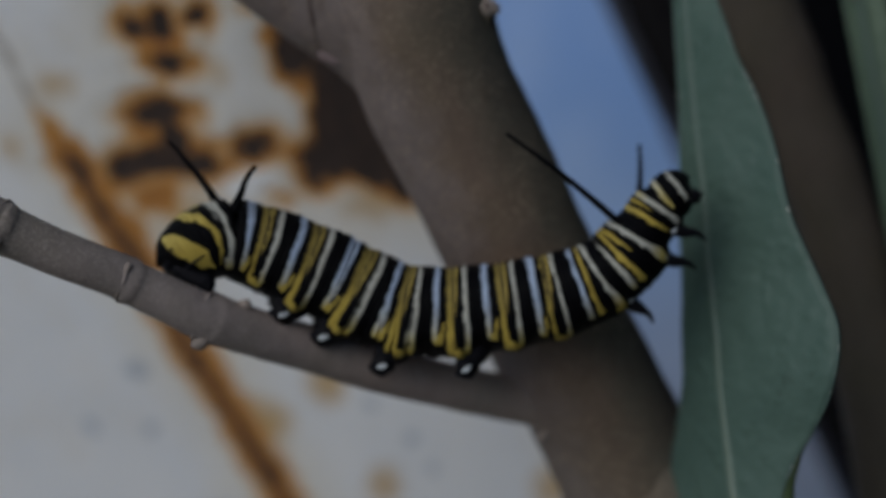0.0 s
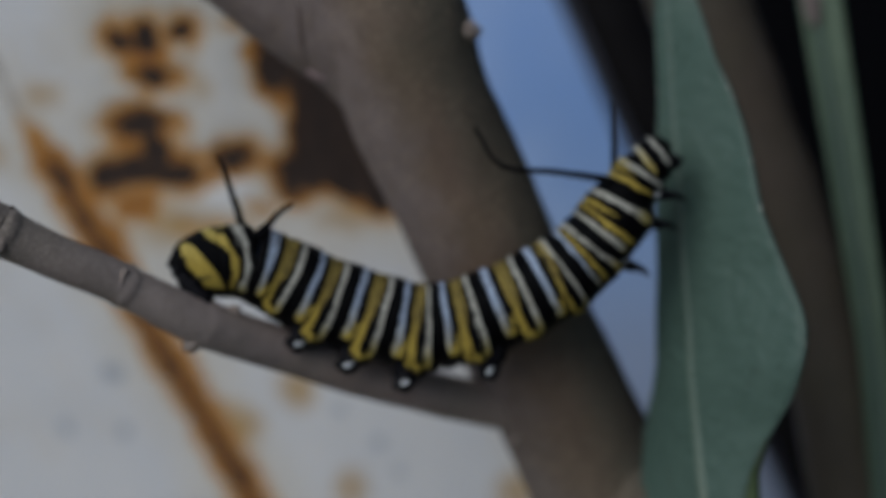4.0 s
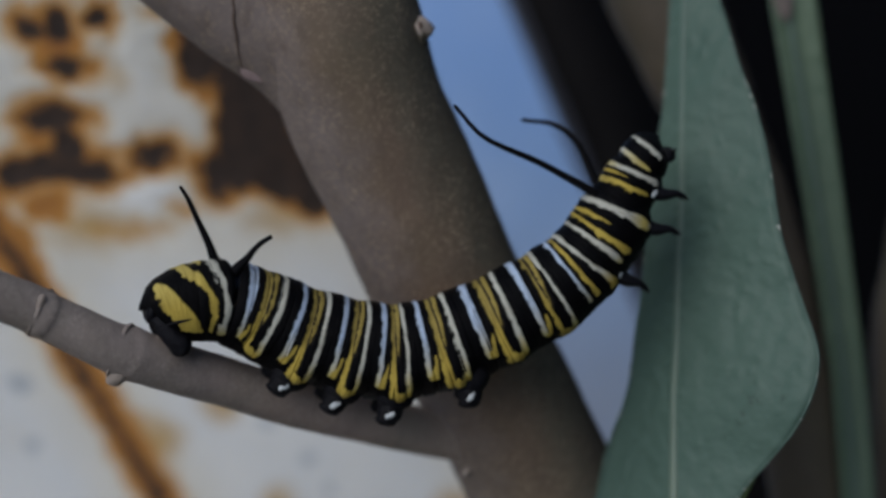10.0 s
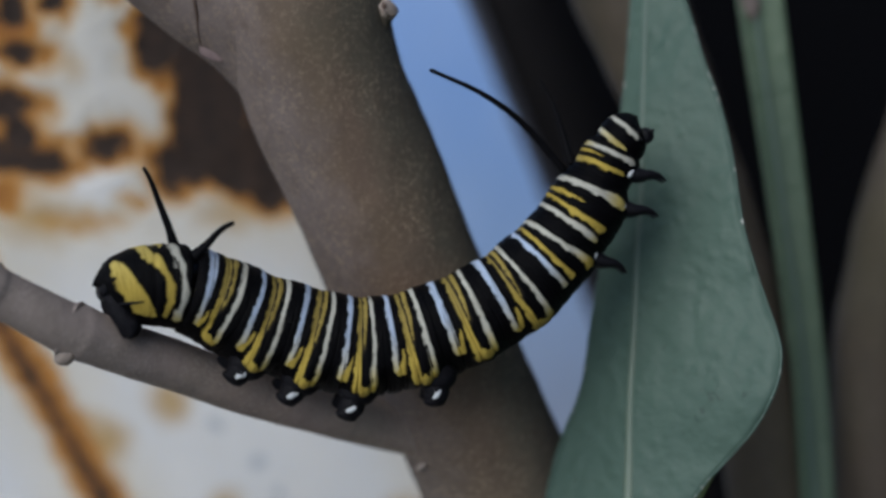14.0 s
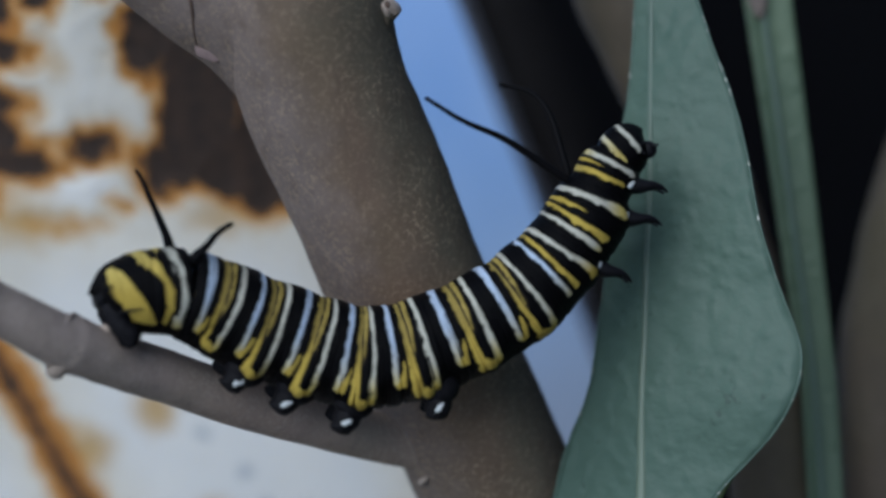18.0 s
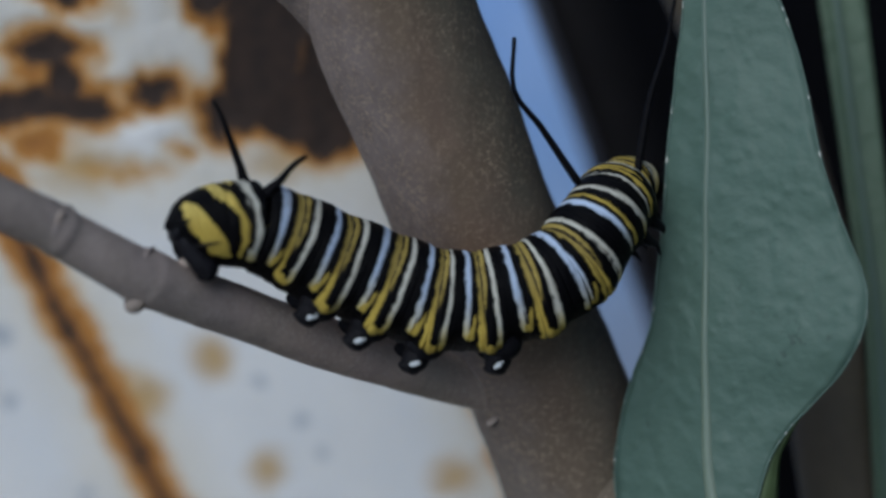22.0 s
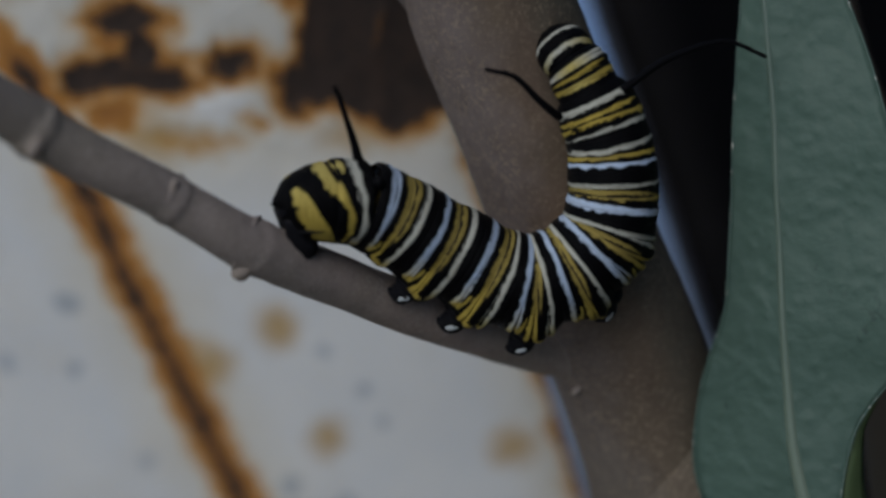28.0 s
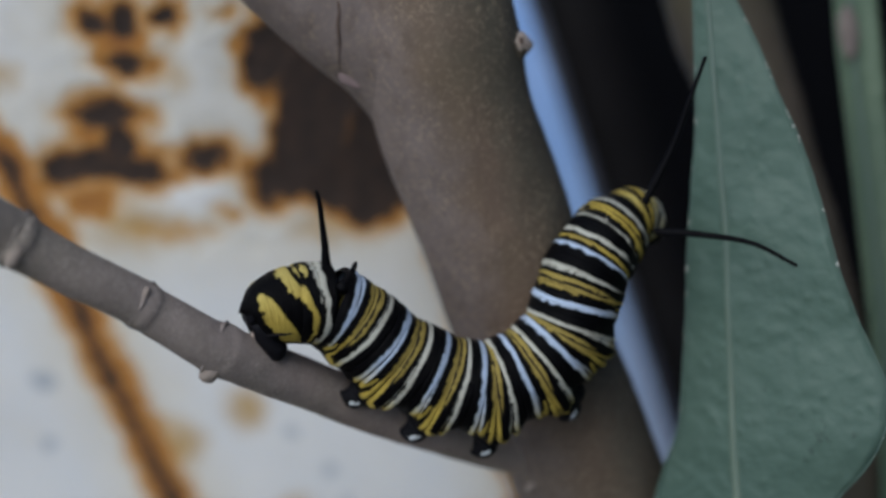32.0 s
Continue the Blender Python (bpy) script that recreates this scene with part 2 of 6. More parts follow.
SHINY_BLACK = plain("glossy_black_cuticle", (0.006, 0.006, 0.008), 0.40, 1500, gloss=0.10)
MATT_BLACK = plain("matt_black_skin", (0.006, 0.006, 0.008), 0.6, 1500, relief=0.6, distance=0.0003, gloss=0.10)
TENTACLE = plain("black_tentacle_skin", (0.0035, 0.0035, 0.0045), 0.6, 1800, gloss=0.06)
SPOT = plain("white_spot_skin", (0.45, 0.48, 0.50), 0.4, 1500, 0.1)


def bark(name, base, tint, speck, scale=1.0, flanks=None):
    """Young milkweed bark: grey-brown with greenish zones and pale corky specks; flanks are the tints of its two sides,
    with side light put into them.
    """
    m, nt, b = material(name, 0.72)
    ob = object_coords(nt)
    big = noise_of(nt, ob, 70 * scale, 4).outputs["Fac"]
    mid = noise_of(nt, ob, 420 * scale, 5).outputs["Fac"]
    sep = nt.nodes.new("ShaderNodeVectorMath")
    sep.operation = "MULTIPLY"
    sep.inputs[1].default_value = (1, 1, 0.45)
    nt.links.new(ob, sep.inputs[0])
    grain = noise_of(nt, sep.outputs[0], 900 * scale, 4, 0.6).outputs["Fac"]
    fine = noise_of(nt, ob, 2800 * scale, 5, 0.75).outputs["Fac"]
    zone = ramp(nt, noise_of(nt, ob, 150 * scale, 3).outputs["Fac"], [(0.40, (0.35, 0.35, 0.35)), (0.60, (1, 1, 1))])
    dots = mix(nt, 1.0, ramp(nt, fine, [(0.50, (0, 0, 0)), (0.64, (1, 1, 1))]), zone, "MULTIPLY")
    col = mix(nt, ramp(nt, big, [(0.40, (0, 0, 0)), (0.62, (1, 1, 1))]), base, tint)
    rosy = ramp(nt, noise_of(nt, ob, 38 * scale, 3).outputs["Fac"], [(0.45, (0, 0, 0)), (0.62, (1, 1, 1))])
    col = mix(nt, math_node(nt, "MULTIPLY", rosy, 0.35), col, (base[0] * 1.12, base[1] * 0.90, base[2] * 0.82))
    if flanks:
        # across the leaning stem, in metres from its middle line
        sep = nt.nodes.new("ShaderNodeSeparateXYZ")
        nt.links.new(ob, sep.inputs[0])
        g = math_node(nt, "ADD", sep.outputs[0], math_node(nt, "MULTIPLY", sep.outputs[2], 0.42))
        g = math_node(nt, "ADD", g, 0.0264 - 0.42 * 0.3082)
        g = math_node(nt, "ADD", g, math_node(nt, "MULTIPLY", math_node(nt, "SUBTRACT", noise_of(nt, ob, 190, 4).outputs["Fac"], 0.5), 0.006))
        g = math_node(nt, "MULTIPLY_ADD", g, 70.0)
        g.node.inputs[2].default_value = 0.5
        # mauve and olive sides, left lighter and right darker as if lit from the left
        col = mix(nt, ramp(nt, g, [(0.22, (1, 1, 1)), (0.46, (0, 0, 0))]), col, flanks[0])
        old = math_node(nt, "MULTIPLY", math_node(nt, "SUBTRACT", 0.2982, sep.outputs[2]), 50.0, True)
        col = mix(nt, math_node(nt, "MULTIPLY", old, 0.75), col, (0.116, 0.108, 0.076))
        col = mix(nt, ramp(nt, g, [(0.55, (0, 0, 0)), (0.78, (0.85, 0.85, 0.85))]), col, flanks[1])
    col = mix(nt, math_node(nt, "MULTIPLY", mid, 0.6), col, tuple(c * 0.5 for c in base))
    col = mix(nt, ramp(nt, grain, [(0.50, (0, 0, 0)), (0.75, (0.5, 0.5, 0.5))]), col, tuple(c * 0.5 for c in base))
    col = mix(nt, math_node(nt, "MULTIPLY", dots, 0.55), col, speck)
    nt.links.new(col, b.inputs["Base Color"])
    hgt = math_node(nt, "ADD", mid, math_node(nt, "MULTIPLY", grain, 0.5))
    bump(nt, b, hgt, 0.45, 0.00025)
    b.inputs["Specular IOR Level"].default_value = 0.25
    return m


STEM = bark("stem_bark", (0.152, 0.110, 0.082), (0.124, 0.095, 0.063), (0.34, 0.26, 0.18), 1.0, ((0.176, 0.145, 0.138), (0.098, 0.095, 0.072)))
BRANCH = bark("branch_bark", (0.318, 0.266, 0.243), (0.258, 0.224, 0.182), (0.47, 0.41, 0.36), 1.3)
SCAR = plain("corky_leaf_scar", (0.30, 0.25, 0.215), 0.8, 900, 0.3)
FAR_STEM = bark("weathered_far_bark", (0.098, 0.082, 0.064), (0.086, 0.076, 0.048), (0.13, 0.11, 0.085))
MAUVE = plain("mauve_bark_scar", (0.150, 0.110, 0.108), 0.8, 900, 0.35)
CRACK = plain("dark_bark_crack", (0.085, 0.058, 0.046), 0.85, 900, 0.3)


def leafy(name, blade, pale, rough=0.5):
    """Thick bluish-green leaf with a waxy bloom, a net of fine veins and a few brown flecks."""
    m, nt, b = material(name, rough)
    ob = object_coords(nt)
    warp = noise_of(nt, ob, 160, 2)
    vec = nt.nodes.new("ShaderNodeVectorMath")
    vec.operation = "MULTIPLY_ADD"
    vec.inputs[1].default_value = (0.0022, 0.0022, 0.0022)
    nt.links.new(warp.outputs["Color"], vec.inputs[0])
    nt.links.new(ob, vec.inputs[2])
    wrinkle = noise_of(nt, vec.outputs[0], 340, 3, 0.5).outputs["Fac"]
    big = noise_of(nt, ob, 85, 4).outputs["Fac"]
    fine = noise_of(nt, ob, 1900, 4).outputs["Fac"]
    fleck = ramp(nt, noise_of(nt, ob, 900, 2).outputs["Fac"], [(0.66, (0, 0, 0)), (0.72, (1, 1, 1))])
    patch = ramp(nt, noise_of(nt, ob, 130, 2).outputs["Fac"], [(0.50, (0, 0, 0)), (0.62, (1, 1, 1))])
    col = mix(nt, ramp(nt, big, [(0.35, (0, 0, 0)), (0.68, (1, 1, 1))]), blade, pale)
    col = mix(nt, math_node(nt, "MULTIPLY", fine, 0.35), col, tuple(c * 0.62 for c in blade))
    col = mix(nt, math_node(nt, "MULTIPLY", mix(nt, 1.0, fleck, patch, "MULTIPLY"), 0.5), col, tuple(c * 0.35 for c in blade))
    nt.links.new(col, b.inputs["Base Color"])
    b.inputs["Specular IOR Level"].default_value = 0.25
    cells = nt.nodes.new("ShaderNodeTexVoronoi")
    cells.feature = "SMOOTH_F1"
    cells.inputs["Scale"].default_value = 850
    nt.links.new(vec.outputs[0], cells.inputs["Vector"])
    hgt = math_node(nt, "SUBTRACT", math_node(nt, "ADD", wrinkle, math_node(nt, "MULTIPLY", fine, 0.25)), math_node(nt, "MULTIPLY", cells.outputs["Distance"], 0.9))
    bump(nt, b, hgt, 0.45, 0.0005)
    return m


def flecked(name, base, pale):
    """A leaf margin with small pale callused flecks."""
    m, nt, b = material(name, 0.65)
    n = noise_of(nt, object_coords(nt), 1500, 3, 0.6).outputs["Fac"]
    nt.links.new(ramp(nt, n, [(0.60, base), (0.70, pale)]), b.inputs["Base Color"])
    return m


NARROW = leafy("narrow_green_leaf", (0.085, 0.130, 0.088), (0.11, 0.16, 0.105))
LEAF = leafy("waxy_green_leaf", (0.060, 0.104, 0.084), (0.075, 0.123, 0.099))


def midrib_skin():
    """Midrib that fades from pale at the leaf's base to the blade's green."""
    m, nt, b = material("pale_midrib", 0.5)
    ob = object_coords(nt)
    sep = nt.nodes.new("ShaderNodeSeparateXYZ")
    nt.links.new(ob, sep.inputs[0])
    h = math_node(nt, "ADD", sep.outputs[2], math_node(nt, "MULTIPLY", noise_of(nt, ob, 300, 3).outputs["Fac"], 0.012))
    col = ramp(nt, math_node(nt, "MULTIPLY", h, 16, True), [(0.05, (0.150, 0.192, 0.142)), (0.40, (0.102, 0.146, 0.113)), (0.85, (0.076, 0.119, 0.096))])
    nt.links.new(col, b.inputs["Base Color"])
    return m


MIDRIB = midrib_skin()
CURL = plain("curled_leaf_green", (0.060, 0.090, 0.040), 0.55, 500, 0.25)
DRY = plain("withered_leaf", (0.15, 0.125, 0.115), 0.8, 600, 0.35)
LEAF_EDGE = flecked("pale_leaf_margin", (0.062, 0.105, 0.086), (0.50, 0.50, 0.46))


def rusty_paint():
    """White paint on steel with rust bursts at their places; u, v are millimetres / 100 on the sheet."""
    m, nt, b = material("rusting_white_paint", 0.5)
    uv = uv_coords(nt)
    warp = noise_of(nt, uv, 26, 6, 0.68)
    vec = nt.nodes.new("ShaderNodeVectorMath")
    vec.operation = "MULTIPLY_ADD"
    vec.inputs[1].default_value = (0.034, 0.034, 0.0)
    nt.links.new(warp.outputs["Color"], vec.inputs[0])
    off = nt.nodes.new("ShaderNodeVectorMath")
    off.operation = "SUBTRACT"
    off.inputs[1].default_value = (0.017, 0.017, 0.0)
    nt.links.new(uv, off.inputs[0])
    nt.links.new(off.outputs[0], vec.inputs[2])
    place = vec.outputs[0]

    def spot(cx, cz, r, bias=0.0, sx=1.0):
        d = nt.nodes.new("ShaderNodeVectorMath")
        d.operation = "MULTIPLY_ADD"
        d.inputs[1].default_value = (100 / sx, 100, 0)
        d.inputs[2].default_value = (-cx / sx, -cz, 0)
        nt.links.new(place, d.inputs[0])
        length = nt.nodes.new("ShaderNodeVectorMath")
        length.operation = "LENGTH"
        nt.links.new(d.outputs[0], length.inputs[0])
        return math_node(nt, "SUBTRACT", length.outputs["Value"], r - bias)

    def nearest(rows):
        best = None
        for cx, cz, r, sx in rows:
            d = spot(cx, cz, r, 0, sx)
            best = d if best is None else math_node(nt, "MINIMUM", best, d)
        return best

    dark = nearest(((-36.5, 21.8, 1.12, 1.12), (-33.6, 22.0, 1.42, 1.06), (-30.0, 22.2, 1.12, 0.95), (-33.6, 18.4, 1.22, 1.64), (-35.4, 13.9, 1.32, 2.01), (-34.6, 11.4, 1.72, 0.911), (-39.7, 9.1, 1.82, 1.1),
                    (-37.1, 9.6, 1.42, 1.76), (-33.1, 9.0, 1.32, 2.23), (-27.0, 10.2, 1.12, 1.61), (-25.7, 10.8, 1.02, 1.33), (-20.7, 19.7, 2.32, 1.16), (-22.1, 18.1, 1.72, 0.873), (-16.5, 16.7, 3.52, 1.12)))
    big = nearest(((-17.5, 12.9, 4.5, 0.767), (-14.4, 9.2, 3.3, 1.25), (-19.9, 9.3, 2, 1.38), (-21.1, 7.9, 1.6, 0.943), (-11.8, 7.1, 2, 1.51), (-15.4, 22.4, 3.7, 1.74), (-8.0, 13.0, 6.3, 1), (-12.0, 30.0, 8.3, 1.19)))
    dark = math_node(nt, "MINIMUM", dark, big)
    orange = nearest(((-34.0, 20.3, 2.38, 1.16), (-36.8, 22.0, 0.98, 1.3), (-35.4, 17.8, 0.78, 1.6), (-37.0, 12.3, 1.48, 1.4), (-32.7, 10.9, 1.18, 1.9), (-28.8, 11.0, 0.58, 3.0), (-22.6, 10.0, 1.28, 1.14), (-37.3, 6.2, 1.68, 1.5),
                      (-40.7, 3.4, 1.58, 1.2), (-29.7, 3.7, 0.4, 5.1), (-24.5, 5.4, 0.48, 1.8), (-23.2, 20.0, 1.68, 0.85), (-21.6, 15.9, 1.08, 0.85), (-20.5, 6.6, 0.68, 1.8), (-11.8, 5.7, 0.68, 1.8), (-25.2, 22.6, 0.4, 2.2)))
    faint = nearest(((-23.0, -12.9, 1.9, 1.0), (-29.5, -16.8, 2.1, 1.0), (-18.1, -24.0, 1.8, 0.8), (-0.4, -24.4, 1.6, 1.2), (-45.0, 16.9, 0.9, 1.2), (-51.0, 11.5, 0.8, 1.0), (-29.2, 17.0, 0.4, 1.0), (-33.5, 4.0, 1.6, 2.0), (-16.0, 4.6, 0.8, 2.4)))
    # the seam rusts along its length, the sheet along its cut edge
    seam = nt.nodes.new("ShaderNodeVectorMath")
    seam.operation = "DOT_PRODUCT"
    seam.inputs[1].default_value = (91.3, 40.8, 0)
    nt.links.new(place, seam.inputs[0])
    line = math_node(nt, "ABSOLUTE", math_node(nt, "ADD", seam.outputs["Value"], 36.9))
    sep = nt.nodes.new("ShaderNodeSeparateXYZ")
    nt.links.new(uv, sep.inputs[0])
    fade = math_node(nt, "MULTIPLY", math_node(nt, "MAXIMUM", math_node(nt, "SUBTRACT", math_node(nt, "MULTIPLY", sep.outputs[1], 100), 10), 0), 0.42)
    bare = math_node(nt, "SUBTRACT", 1.0, math_node(nt, "MULTIPLY", line, 1.6), True)
    line = math_node(nt, "ADD", line, fade)
    dark = math_node(nt, "MINIMUM", dark, math_node(nt, "SUBTRACT", line, 0.6))
    orange = math_node(nt, "MINIMUM", orange, math_node(nt, "SUBTRACT", line, 2.2))
    edge = nt.nodes.new("ShaderNodeVectorMath")
    edge.operation = "DOT_PRODUCT"
    edge.inputs[1].default_value = (93.8, 34.7, 0)
    nt.links.new(place, edge.inputs[0])
    rim = math_node(nt, "MULTIPLY", math_node(nt, "ADD", edge.outputs["Value"], 4.16), -1)
    dark = math_node(nt, "MINIMUM", dark, math_node(nt, "SUBTRACT", rim, 0.1))
    orange = math_node(nt, "MINIMUM", orange, math_node(nt, "SUBTRACT", rim, 0.7))
    orange = math_node(nt, "MINIMUM", orange, math_node(nt, "SUBTRACT", dark, 0.75))
    # a patch kept clear of rust and made near-white
    bright_patch = spot(-27.7, 6.7, 1.5, 0, 2.0)
    orange = math_node(nt, "MAXIMUM", orange, math_node(nt, "MULTIPLY", bright_patch, -2.0))
    ragged = noise_of(nt, uv, 60, 5, 0.65).outputs["Fac"]
    tear = math_node(nt, "MULTIPLY", math_node(nt, "SUBTRACT", ragged, 0.5), 2.2)
    orange = math_node(nt, "ADD", orange, math_node(nt, "MULTIPLY", tear, 1.2))
    dark = math_node(nt, "ADD", dark, tear)
    fo = math_node(nt, "MULTIPLY", math_node(nt, "ADD", orange, 2.0), 0.25, True)
    fd = math_node(nt, "MULTIPLY", math_node(nt, "ADD", dark, 2.0), 0.25, True)
    paint_noise = noise_of(nt, uv, 12, 4).outputs["Fac"]
    paint = ramp(nt, paint_noise, [(0.3, (0.81, 0.83, 0.85)), (0.7, (0.88, 0.88, 0.87))])
    stain = ramp(nt, noise_of(nt, uv, 7, 3).outputs["Fac"], [(0.52, (0, 0, 0)), (0.72, (1, 1, 1))])
    paint = mix(nt, math_node(nt, "MULTIPLY", stain, 0.35), paint, (0.66, 0.58, 0.44))
    near = ramp(nt, math_node(nt, "MULTIPLY", orange, 0.16), [(0.05, (1, 1, 1)), (0.9, (0, 0, 0))])
    paint = mix(nt, math_node(nt, "MULTIPLY", near, 0.42), paint, (0.78, 0.69, 0.50))
    bloom = ramp(nt, math_node(nt, "MULTIPLY", math_node(nt, "ADD", math_node(nt, "ADD", faint, tear), 1.6), 0.3, True), [(0.15, (1, 1, 1)), (0.85, (0, 0, 0))])
    paint = mix(nt, math_node(nt, "MULTIPLY", bloom, 0.85), paint, (0.56, 0.36, 0.13))
    blue = None
    for cx, cz, r in ((-42.5, -10.8, 0.9), (-22.0, -29.0, 0.9), (-16.3, -30.9, 1.0), (-14.8, -18.6, 0.7), (-18.6, -14.8, 0.7), (-49.0, -17.0, 0.8), (-42.5, -17.5, 0.8), (-12.5, -22.0, 0.6), (-36.0, -27.0, 0.7)):
        s = spot(cx, cz, r)
        blue = s if blue is None else math_node(nt, "MINIMUM", blue, s)
    bl = ramp(nt, math_node(nt, "ADD", blue, 0.5), [(0.0, (1, 1, 1)), (0.9, (0, 0, 0))])
    paint = mix(nt, math_node(nt, "MULTIPLY", bl, 0.55), paint, (0.22, 0.30, 0.40))
    patch_cover = ramp(nt, math_node(nt, "MULTIPLY", math_node(nt, "ADD", bright_patch, 2.0), 0.25, True), [(0.40, (1, 1, 1)), (0.62, (0, 0, 0))])
    paint = mix(nt, patch_cover, paint, (0.90, 0.90, 0.89))
    paint = mix(nt, math_node(nt, "MULTIPLY", bare, 0.75), paint, (0.24, 0.20, 0.17))
    rust = ramp(nt, fo, [(0.12, (0.38, 0.155, 0.038)), (0.38, (0.55, 0.245, 0.052)), (0.54, (0.66, 0.40, 0.15)), (0.76, (0.72, 0.60, 0.44))])
    cover = ramp(nt, fo, [(0.42, (1, 1, 1)), (0.74, (0, 0, 0))])
    burnt = ramp(nt, ragged, [(0.35, (0.026, 0.018, 0.015)), (0.6, (0.055, 0.033, 0.024))])
    core = ramp(nt, fd, [(0.42, (1, 1, 1)), (0.57, (0, 0, 0))])
    f = math_node(nt, "ADD", math_node(nt, "MULTIPLY", fo, 0.5), math_node(nt, "MULTIPLY", fd, 0.5))
    col = mix(nt, core, mix(nt, cover, paint, rust), burnt)
    col = mix(nt, math_node(nt, "MULTIPLY", noise_of(nt, uv, 140, 4).outputs["Fac"], 0.22), col, mix(nt, 1.0, col, (0.55, 0.50, 0.45), "MULTIPLY"))
    nt.links.new(col, b.inputs["Base Color"])
    nt.links.new(math_node(nt, "ADD", math_node(nt, "MULTIPLY", cover, 0.35), 0.42), b.inputs["Roughness"])
    bump(nt, b, math_node(nt, "ADD", f, math_node(nt, "MULTIPLY", ragged, 0.4)), 0.6, 0.0008)
    return m


RUSTY = rusty_paint()


def pale_foot_blue():
    """Blue paint, paler towards the foot of the panel."""
    m, nt, b = material("pale_foot_blue_paint", 0.5)
    ob = object_coords(nt)
    sep = nt.nodes.new("ShaderNodeSeparateXYZ")
    nt.links.new(ob, sep.inputs[0])
    n = noise_of(nt, ob, 28, 4).outputs["Fac"]
    h = math_node(nt, "ADD", sep.outputs[2], math_node(nt, "MULTIPLY", math_node(nt, "SUBTRACT", n, 0.5), 0.03))
    f = math_node(nt, "MULTIPLY", math_node(nt, "SUBTRACT", h, 0.19), 12.0, True)
    col = ramp(nt, f, [(0.0, (0.36, 0.42, 0.53)), (0.45, (0.23, 0.36, 0.60)), (0.85, (0.135, 0.270, 0.55))])
    col = mix(nt, math_node(nt, "MULTIPLY", noise_of(nt, ob, 160, 5).outputs["Fac"], 0.25), col, (0.15, 0.20, 0.31))
    pale_patches = ramp(nt, noise_of(nt, ob, 45, 2).outputs["Fac"], [(0.45, (0, 0, 0)), (0.70, (1, 1, 1))])
    col = mix(nt, math_node(nt, "MULTIPLY", pale_patches, 0.32), col, (0.36, 0.46, 0.63))
    nt.links.new(col, b.inputs["Base Color"])
    bump(nt, b, n, 0.2, 0.0005)
    return m


BLUE_PAINT = pale_foot_blue()
SKY_BLOCK_BLACK = plain("sky_block_black", (0.0028, 0.0032, 0.0044), 0.95, 90, 0.4, 0.5, 0.0006, 0.01)
PALE_EDGE = plain("pale_greyish_edge", (0.09, 0.097, 0.125), 0.8, 200, 0.35, 0.5, 0.0004)


def gap_shade():
    """Near-black for the deep shade behind the leaf, dark brownish grey along the board's slanting edge."""
    m, nt, b = material("gap_shade_black", 0.9)
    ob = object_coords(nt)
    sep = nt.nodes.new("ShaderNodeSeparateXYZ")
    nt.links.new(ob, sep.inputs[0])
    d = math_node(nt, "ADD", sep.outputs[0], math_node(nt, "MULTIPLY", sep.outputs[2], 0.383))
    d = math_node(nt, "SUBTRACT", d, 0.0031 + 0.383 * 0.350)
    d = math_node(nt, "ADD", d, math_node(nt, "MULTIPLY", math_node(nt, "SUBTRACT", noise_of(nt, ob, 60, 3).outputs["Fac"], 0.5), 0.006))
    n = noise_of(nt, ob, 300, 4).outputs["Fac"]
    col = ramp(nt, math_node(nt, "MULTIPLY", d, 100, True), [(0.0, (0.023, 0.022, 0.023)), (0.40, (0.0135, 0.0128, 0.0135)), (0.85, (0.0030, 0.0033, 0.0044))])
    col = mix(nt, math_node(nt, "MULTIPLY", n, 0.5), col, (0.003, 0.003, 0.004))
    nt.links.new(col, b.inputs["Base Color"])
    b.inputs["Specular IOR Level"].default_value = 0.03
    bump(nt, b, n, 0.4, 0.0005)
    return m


GAP_SHADE = gap_shade()
SOIL = plain("dry_soil", (0.085, 0.064, 0.046), 0.9, 140, 0.4, 0.8, 0.004)


# ---- mesh builders ----
def spline(points, n):
    """Catmull-Rom samples through a short list of rows of numbers."""
    p = np.array(points, float)
    p = np.vstack([2 * p[0] - p[1], p, 2 * p[-1] - p[-2]])
    out = []
    for k in np.linspace(0, len(p) - 3 - 1e-6, n):
        i, t = int(k), k - int(k)
        a, b, c, d = p[i:i + 4]
        out.append(0.5 * (2 * b + (c - a) * t + (2 * a - 5 * b + 4 * c - d) * t * t + (3 * b - a - 3 * c + d) * t ** 3))
    return np.array(out)


def tube(rows, n, around, base=(0, 0, 0), wob=0.0, scale=200.0, cap=True):
    """A round tube through rows of x, y, z, radius in millimetres."""
    pts = spline(rows, n)
    bm = bmesh.new()
    rings, side = [], Vector((0.3, -1, 0.1))
    for i, row in enumerate(pts):
        c = Vector(row[:3]) - Vector(base)
        t = Vector(pts[min(i + 1, n - 1)][:3] - pts[max(i - 1, 0)][:3]).normalized()
        u = (side - t * side.dot(t)).normalized()
        side, w = u, t.cross(u)
        ring = []
        for k in range(around):
            a = 2 * math.pi * k / around
            d = u * math.cos(a) + w * math.sin(a)
            p = c + d * row[3]
            r = row[3] * (1 + wob * noise.noise(p * scale * 0.001) + 0.35 * wob * noise.noise(p * scale * 0.004))
            ring.append(bm.verts.new(mm(c + d * r)))
        rings.append(ring)
    for a, b in zip(rings, rings[1:]):
        for k in range(around):
            bm.faces.new((a[k], a[(k + 1) % around], b[(k + 1) % around], b[k]))
    if cap:
        for ring, row, flip in ((rings[0], pts[0], True), (rings[-1], pts[-1], False)):
            bm.faces.new(ring[::-1] if flip else ring)
    return bm


